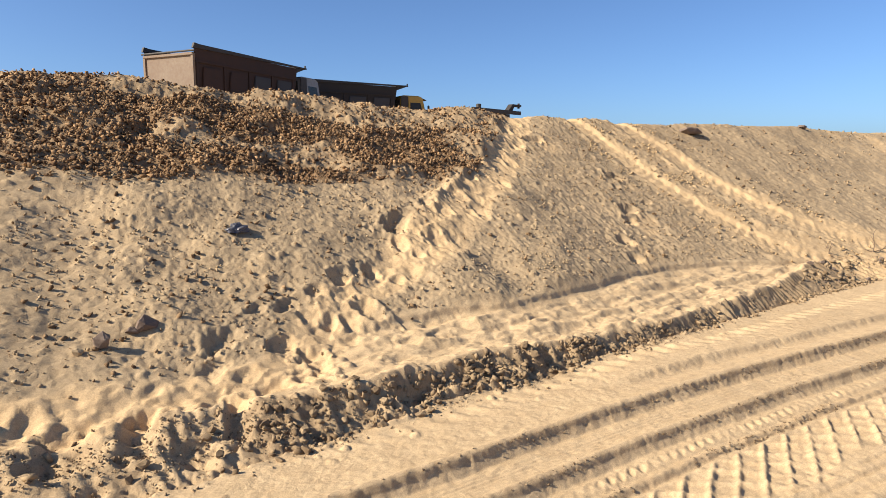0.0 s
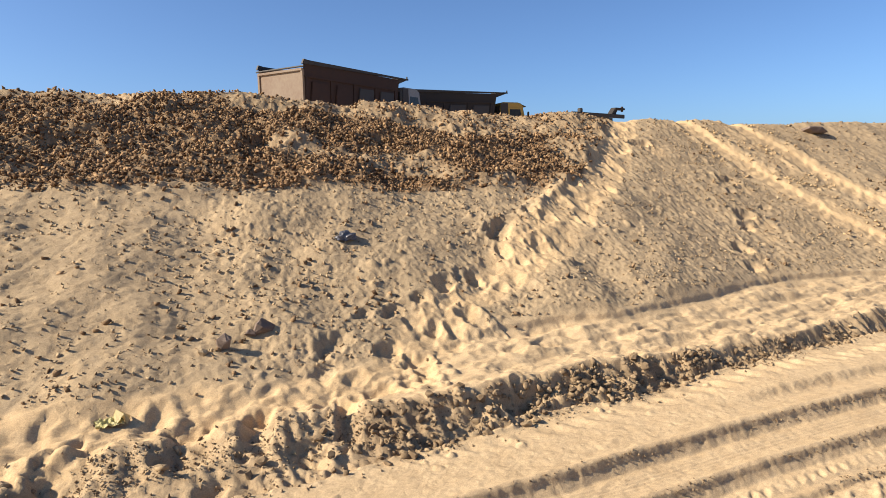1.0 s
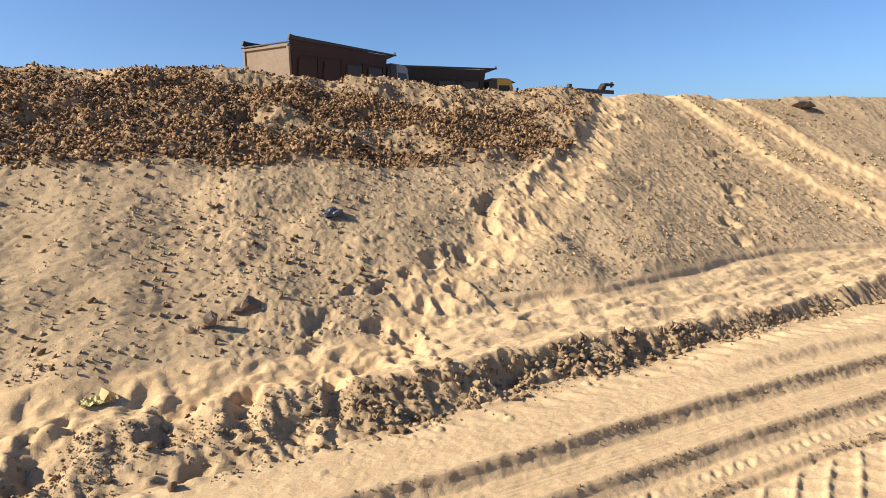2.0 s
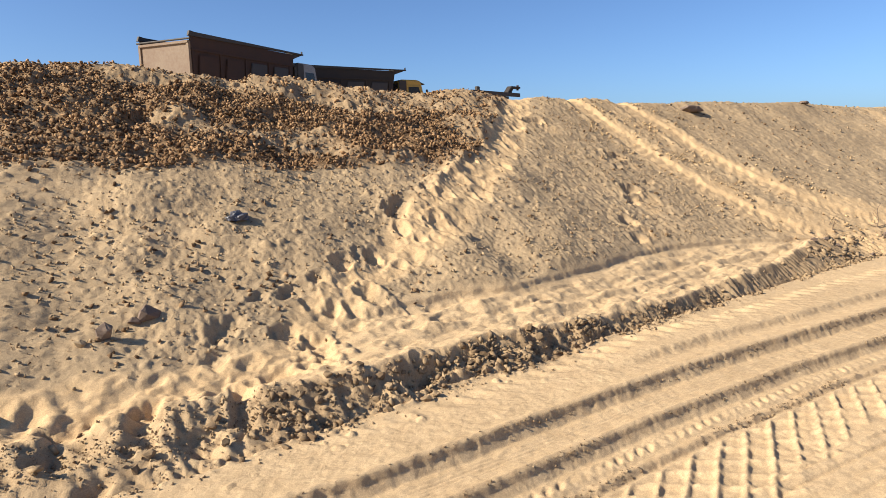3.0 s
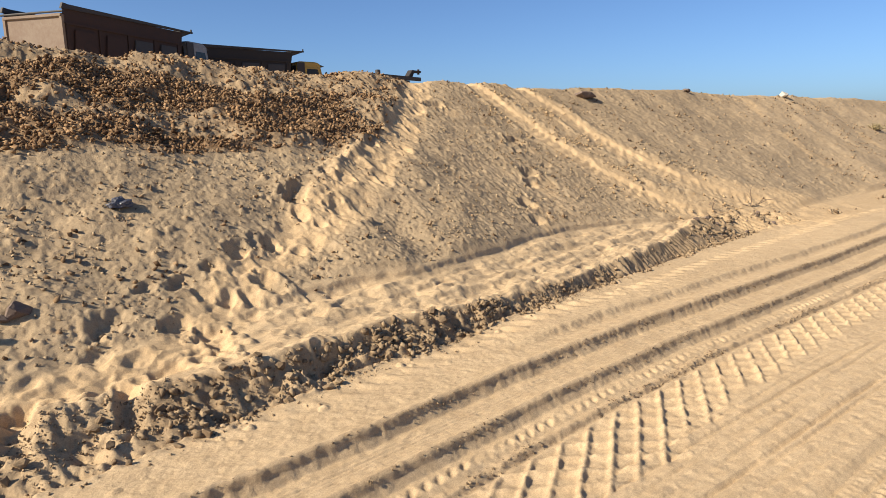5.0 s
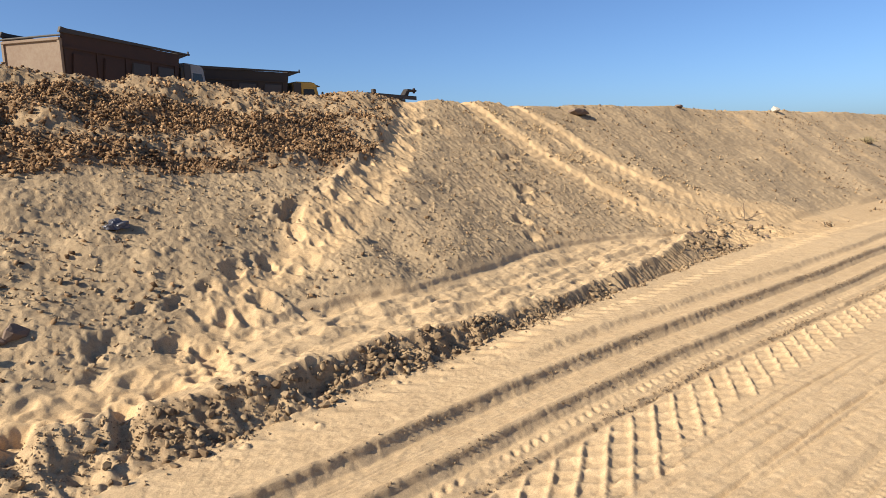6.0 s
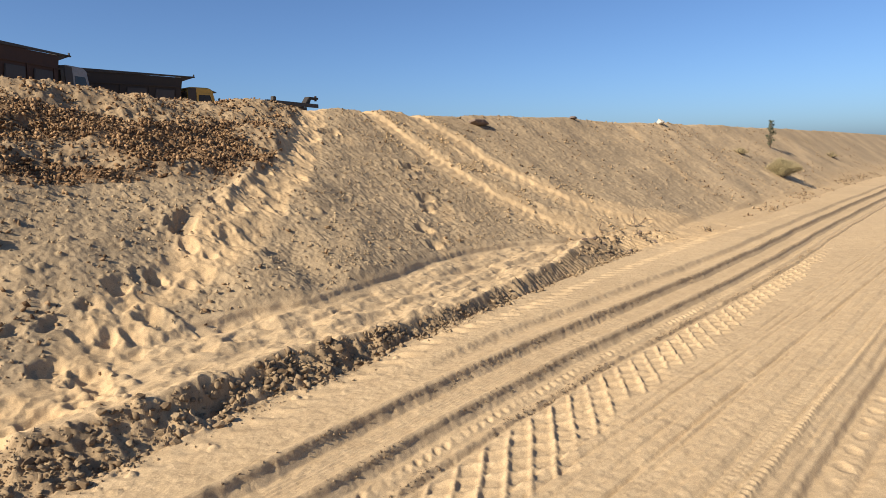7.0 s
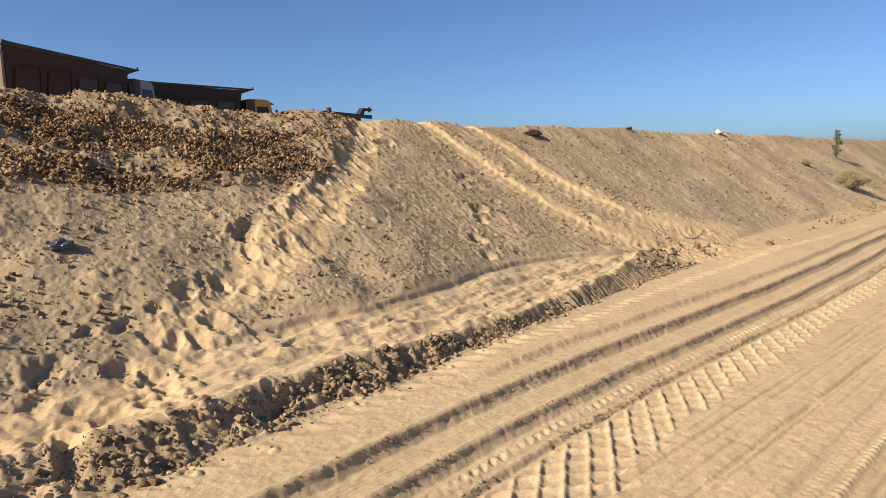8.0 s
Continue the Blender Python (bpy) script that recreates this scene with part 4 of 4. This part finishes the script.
scatter("track_crumbs", "crumbs of sand along the rut edges", CLOD_CLAY, 150000, (0.0, 11, 1.9, 3.4),
        lambda x, y: np.clip(0.55 * np.exp(-((sample(W, x, y) - 2.24) / 0.03) ** 2) + 0.35 * np.exp(-((sample(W, x, y) - 2.468) / 0.016) ** 2)
                             + 0.3 * np.exp(-((sample(W, x, y) - 2.765) / 0.016) ** 2), 0, 1) * sm(-0.25, 0.2, fbm(x, y * 0, 0.5, 204, 2)), 0.003, 0.011, 2.2, 15)
scatter("scrape_clods", "fresh sand clods along the scraped tracks", CLOD_FRESH, 20000, (6.6, 10.4, 4.6, 8.5),
        lambda x, y: (0.55 * sample(gully_edge, x, y) + 0.22 * sample(between, x, y) + 0.05 * sample(gully, x, y)) * sm(-0.15, 0.25, fbm(x, y, 0.35, 208, 3)), 0.005, 0.036, 3.6, 16)
scatter("verge_rubble", "grey rubble along the verge of the track", CLOD_CLAY, 7000, (11, 34, 3.6, 5.4),
        lambda x, y: np.exp(-((y - np.interp(x, FOOT_X, FOOT_Y) - 0.25) / 0.22) ** 2) * sm(-0.3, 0.1, fbm(x, y, 1.2, 205, 2)), 0.010, 0.060, 3.2, 17)


def rock(name, x, y, r, label, material, seed, flat=0.7, sink=0.3, group="", turn=0.0, tall=1.0):
    """One faceted stone with knocked corners."""
    rng = random.Random(seed)
    bm = bmesh.new()
    for _ in range(14):
        v = Vector((rng.gauss(0, 1), rng.gauss(0, 1), rng.gauss(0, 1))).normalized() * rng.uniform(0.78, 1.08)
        bm.verts.new((v.x * r, v.y * r * 0.75, v.z * r * flat * tall))
    bmesh.ops.convex_hull(bm, input=bm.verts[:])
    bmesh.ops.delete(bm, geom=[v for v in bm.verts if not v.link_faces], context="VERTS")
    bmesh.ops.bevel(bm, geom=bm.edges[:], offset=r * 0.06, segments=1, affect="EDGES", clamp_overlap=True)
    bmesh.ops.triangulate(bm, faces=bm.faces[:])
    bmesh.ops.subdivide_edges(bm, edges=bm.edges[:], cuts=1)
    for v in bm.verts:
        v.co += v.co.normalized() * r * 0.10 * noise.noise(v.co * (2.5 / r) + Vector((seed, 0, 0)))
        v.co += v.co.normalized() * r * 0.07 * noise.noise(v.co * (6 / r) + Vector((0, seed, 0)))
        lim = Vector((r, r * 0.8, r * flat * tall))
        v.co = [max(-m, min(m, c)) for c, m in zip(v.co, lim)]
    ob = part(name, bm, material, None)
    for f in ob.data.polygons:
        f.use_smooth = False
    ob.matrix_basis = pose(x, y, height(x, y) + r * flat * tall * (1 - 2 * sink), 0, 0, turn)
    return tagged(ob, label, "stone", group)


rock("rock", 0.34, 4.23, 0.078, "dark brown rock half buried in sand", ROCK_DARK, 3, 0.8)
rock("rock", 0.26, 4.21, 0.045, "small dark brown rock half buried in sand", ROCK_DARK, 5, 0.8)
rock("rock", 0.09, 4.10, 0.055, "upright reddish brown rock on the lower bank", ROCK_DARK, 8, 0.9, 0.15, tall=1.35)
rock("rock", -0.03, 4.05, 0.04, "sand-coloured lump beside a dark rock", CLOD_SAND, 9, 0.9)
rock("rock", 9.59, 7.83, 0.25, "dark flat stone lying near the bank crest", ROCK_DARK, 12, 0.42, 0.2, turn=-20)
rock("rock", 18.1, 8.10, 0.15, "pale whitish stone on the bank crest", ROCK_PALE, 15, 0.75, 0.15)
rock("rock", 13.4, 8.12, 0.13, "small dark stone on the bank crest", ROCK_DARK, 16, 0.34, 0.25)
rock("rock", 8.2, 4.0, 0.06, "dark stone at the terrace end", ROCK_DARK, 17)
rng = random.Random(77)
for k in range(46):
    x = rng.choice((rng.uniform(0.5, 2.6), rng.uniform(1.0, 2.0), rng.uniform(-0.9, 4.6)))
    f, g = float(np.interp(x, FOOT_X, FOOT_Y)), float(np.interp(x, RIDGE_X, RIDGE_Y))
    y = f + (g - f) * rng.uniform(-0.15, 0.75)
    rock("stone", x, y, rng.uniform(0.016, 0.038) * (1.25 if k % 9 == 0 else 1), "dusty grey-brown stone among the crumbled terrace edge", CLOD_CLAY, 300 + k, rng.uniform(0.6, 0.85), 0.22, "terrace edge stones", rng.uniform(0, 180))

for k in range(16):
    x = rng.uniform(7.2, 9.4)
    f, g = float(np.interp(x, FOOT_X, FOOT_Y)), float(np.interp(x, RIDGE_X, RIDGE_Y))
    rock("stone", x, f + (g - f) * rng.uniform(0.15, 0.95), rng.uniform(0.016, 0.042), "dark brown stone at the end of the terrace", ROCK_DARK, 400 + k, rng.uniform(0.6, 0.9), 0.2, "terrace end stones", rng.uniform(0, 180))

for k in range(34):
    x = rng.choice((rng.uniform(0.75, 1.7), rng.uniform(1.5, 3.3), rng.uniform(-1.0, 4.6)))
    f, g = float(np.interp(x, FOOT_X, FOOT_Y)), float(np.interp(x, RIDGE_X, RIDGE_Y))
    rock("clay_block", x, f + (g - f) * rng.uniform(0.55, 0.98), rng.uniform(0.020, 0.045), "broken block of brown clay on the terrace edge", CLOD_CLAY, 500 + k, rng.uniform(0.55, 0.8), 0.32, "terrace edge blocks", rng.uniform(0, 180))


def crumpled(name, x, y, rx, ry, h, label, category, material, seed, turn=0.0):
    """A crumpled bag or cloth lying on the ground."""
    bm = bmesh.new()
    bmesh.ops.create_icosphere(bm, subdivisions=4, radius=1)
    for v in bm.verts:
        p = v.co.copy()
        f = 1 + 0.55 * noise.noise(p * 1.7 + Vector((seed, 0, 0))) + 0.30 * abs(noise.noise(p * 4.1 + Vector((0, seed, 0)))) + 0.10 * noise.noise(p * 9)
        v.co = (p.x * f * rx, p.y * f * ry, max(p.z * f, -0.25) * h)
    ob = part(name, bm, material, None)
    ob.matrix_basis = pose(x, y, height(x, y) + 0.2 * h, 10, 0, turn)
    return tagged(ob, label, category)


crumpled("plastic_bag", 1.13, 5.23, 0.075, 0.05, 0.045, "crumpled dark blue-grey plastic bag lying on the bank", "plastic bag", PLASTIC_DARK, 4, 15)


def wrapper(x, y, turn):
    t = tagged(new("wrapper"), "torn yellow packaging with a folded pale card flap", "litter")
    t.matrix_basis = pose(x, y, height(x, y) + 0.010, 14, 0, turn) @ Matrix.Scale(0.78, 4)
    bm = bmesh.new()
    bmesh.ops.create_grid(bm, x_segments=22, y_segments=14, size=1)
    for v in bm.verts:
        p = v.co.copy()
        v.co = (p.x * 0.085 * (1 + 0.12 * noise.noise(p * 3)), p.y * 0.05 * (1 + 0.2 * noise.noise(p * 2.2 + Vector((3, 0, 0)))),
                0.014 + 0.022 * noise.noise(p * 2.6) + 0.010 * noise.noise(p * 6))
    bmesh.ops.solidify(bm, geom=bm.faces[:], thickness=0.002)
    part("film", bm, PLASTIC_YELLOW, t)
    bm = bmesh.new()
    q = [bm.verts.new(p) for p in ((0.03, -0.045, 0.0), (0.10, -0.045, 0.0), (0.085, -0.03, 0.075), (0.045, 0.05, 0.07), (0.02, 0.05, 0.0), (0.13, 0.05, 0.0))]
    for tri in ((0, 2, 3, 4), (1, 5, 3, 2)):
        bm.faces.new([q[i] for i in tri])
    bmesh.ops.solidify(bm, geom=bm.faces[:], thickness=0.003)
    part("card_flap", bm, CARD, t, "folded pale card flap")


wrapper(-0.50, 3.63, 10)


# ---- plants and twigs ----
def dead_branch(x, y, turn, size, seed):
    rng = random.Random(seed)
    t = tagged(new("dead_branch"), "bare forked dead branch stuck in the sand", "branch")
    t.matrix_basis = pose(x, y, height(x, y) - 0.02, 0, 0, turn)

    def limb(p, d, length, r, depth):
        pts = [p]
        for _ in range(5):
            d = (d + Vector((rng.uniform(-0.14, 0.14), rng.uniform(-0.14, 0.14), rng.uniform(-0.08, 0.12)))).normalized()
            pts.append(pts[-1] + d * length / 5)
        part("twig", tube(bmesh.new(), pts, r, r * 0.45, 5), TWIG, t)
        if depth:
            for k in (2, 3, 5):
                limb(pts[k], (d + Vector((rng.uniform(-1, 1), rng.uniform(-1, 1), rng.uniform(-0.2, 0.6)))).normalized(), length * rng.uniform(0.4, 0.7), r * 0.6, depth - 1)
    limb(Vector((0, 0, 0)), Vector((0.2, 0, 1)), size, 0.007, 1)
    limb(Vector((0.02, 0, 0.02)), Vector((1, -0.1, 0.12)), size * 1.2, 0.007, 1)
    limb(Vector((-0.02, 0, 0.02)), Vector((-1, 0.2, 0.25)), size * 0.6, 0.005, 0)


dead_branch(9.71, 4.72, -15, 0.26, 3)
dead_branch(8.75, 4.80, 60, 0.14, 7)


def leaf_cloud(centre_list, count, leaf, rng, thin=0.45):
    """Many small folded leaves round the given centres (x, y, z, radius)."""
    bm = bmesh.new()
    for _ in range(count):
        cx, cy, cz, cr = rng.choice(centre_list)
        d = Vector((rng.gauss(0, 1), rng.gauss(0, 1), rng.gauss(0, 0.8)))
        p = Vector((cx, cy, cz)) + d.normalized() * cr * rng.random() ** 0.45
        u = Vector((rng.gauss(0, 1), rng.gauss(0, 1), rng.gauss(0, 1))).normalized()
        w = u.orthogonal().normalized()
        w.rotate(Matrix.Rotation(rng.uniform(0, 6.28), 3, u))
        s = leaf * rng.uniform(0.6, 1.3)
        fold = u.cross(w) * s * 0.18
        a, b, c, e = p - u * s, p + w * s * thin + fold, p + u * s, p - w * s * thin + fold
        a, b, c, e = (bm.verts.new(q) for q in (a, b, c, e))
        bm.faces.new((a, b, c))
        bm.faces.new((a, c, e))
    return bm


def sapling(x, y, h, seed):
    rng = random.Random(seed)
    t = tagged(new("sapling"), "small dark green broad-leaved sapling growing on the bank", "sapling")
    t.matrix_basis = pose(x, y, height(x, y) - 0.03)
    part("trunk", tube(bmesh.new(), [(0, 0, 0), (0.02, 0, h * 0.3), (-0.01, 0.02, h * 0.6), (0.03, 0, h * 0.95)], 0.025, 0.008, 7), TWIG, t)
    clumps = [(0.02, 0, h * 0.92, 0.11), (0.10, 0.02, h * 0.80, 0.10), (-0.10, 0, h * 0.70, 0.11), (0.06, -0.05, h * 0.55, 0.12), (-0.07, 0.04, h * 0.42, 0.12), (0.08, 0, h * 0.30, 0.11),
              (-0.02, 0, h * 0.2, 0.09)]
    for cx, cy, cz, _ in clumps:
        part("limb", tube(bmesh.new(), [(0, 0, cz * 0.8), (cx * 0.6, cy * 0.6, cz * 0.93), (cx, cy, cz)], 0.010, 0.004, 5), TWIG, t)
    part("crown", leaf_cloud(clumps, 360, 0.038, rng), LEAF_GREEN, t)


sapling(24.77, 7.06, 0.98, 5)


def bush(x, y, rx, h, leaves, material, label, seed):
    rng = random.Random(seed)
    t = tagged(new("bush"), label, "bush")
    t.matrix_basis = pose(x, y, height(x, y) - 0.03)
    tips = []
    for k in range(44):
        a, q = rng.uniform(0, 6.283), rng.random() ** 0.55
        tip = (rx * q * math.cos(a), rx * q * math.sin(a), h * math.sqrt(max(0.12, 1 - 0.92 * q * q)) * rng.uniform(0.8, 1.05))
        part("stem", tube(bmesh.new(), [(tip[0] * 0.1, tip[1] * 0.1, 0), (tip[0] * 0.6, tip[1] * 0.6, tip[2] * 0.55), tip], 0.007, 0.003, 4), TWIG, t)
        tips += [(tip[0] * f, tip[1] * f, tip[2] * (0.1 + 0.9 * f), rx * 0.17) for f in (0.35, 0.6, 0.8, 0.95)]
    part("foliage", leaf_cloud(tips, leaves, 0.022, rng, 0.22), material, t)


bush(21.3, 5.70, 0.58, 0.56, 17000, LEAF_DRY, "rounded dry yellow-green shrub at the foot of the bank", 21)
bush(21.1, 6.87, 0.28, 0.22, 900, LEAF_DRY, "low sparse dry shrub on the bank", 22)
bush(31.3, 6.5, 0.28, 0.28, 900, LEAF_DRY, "small dry shrub far along the bank", 23)
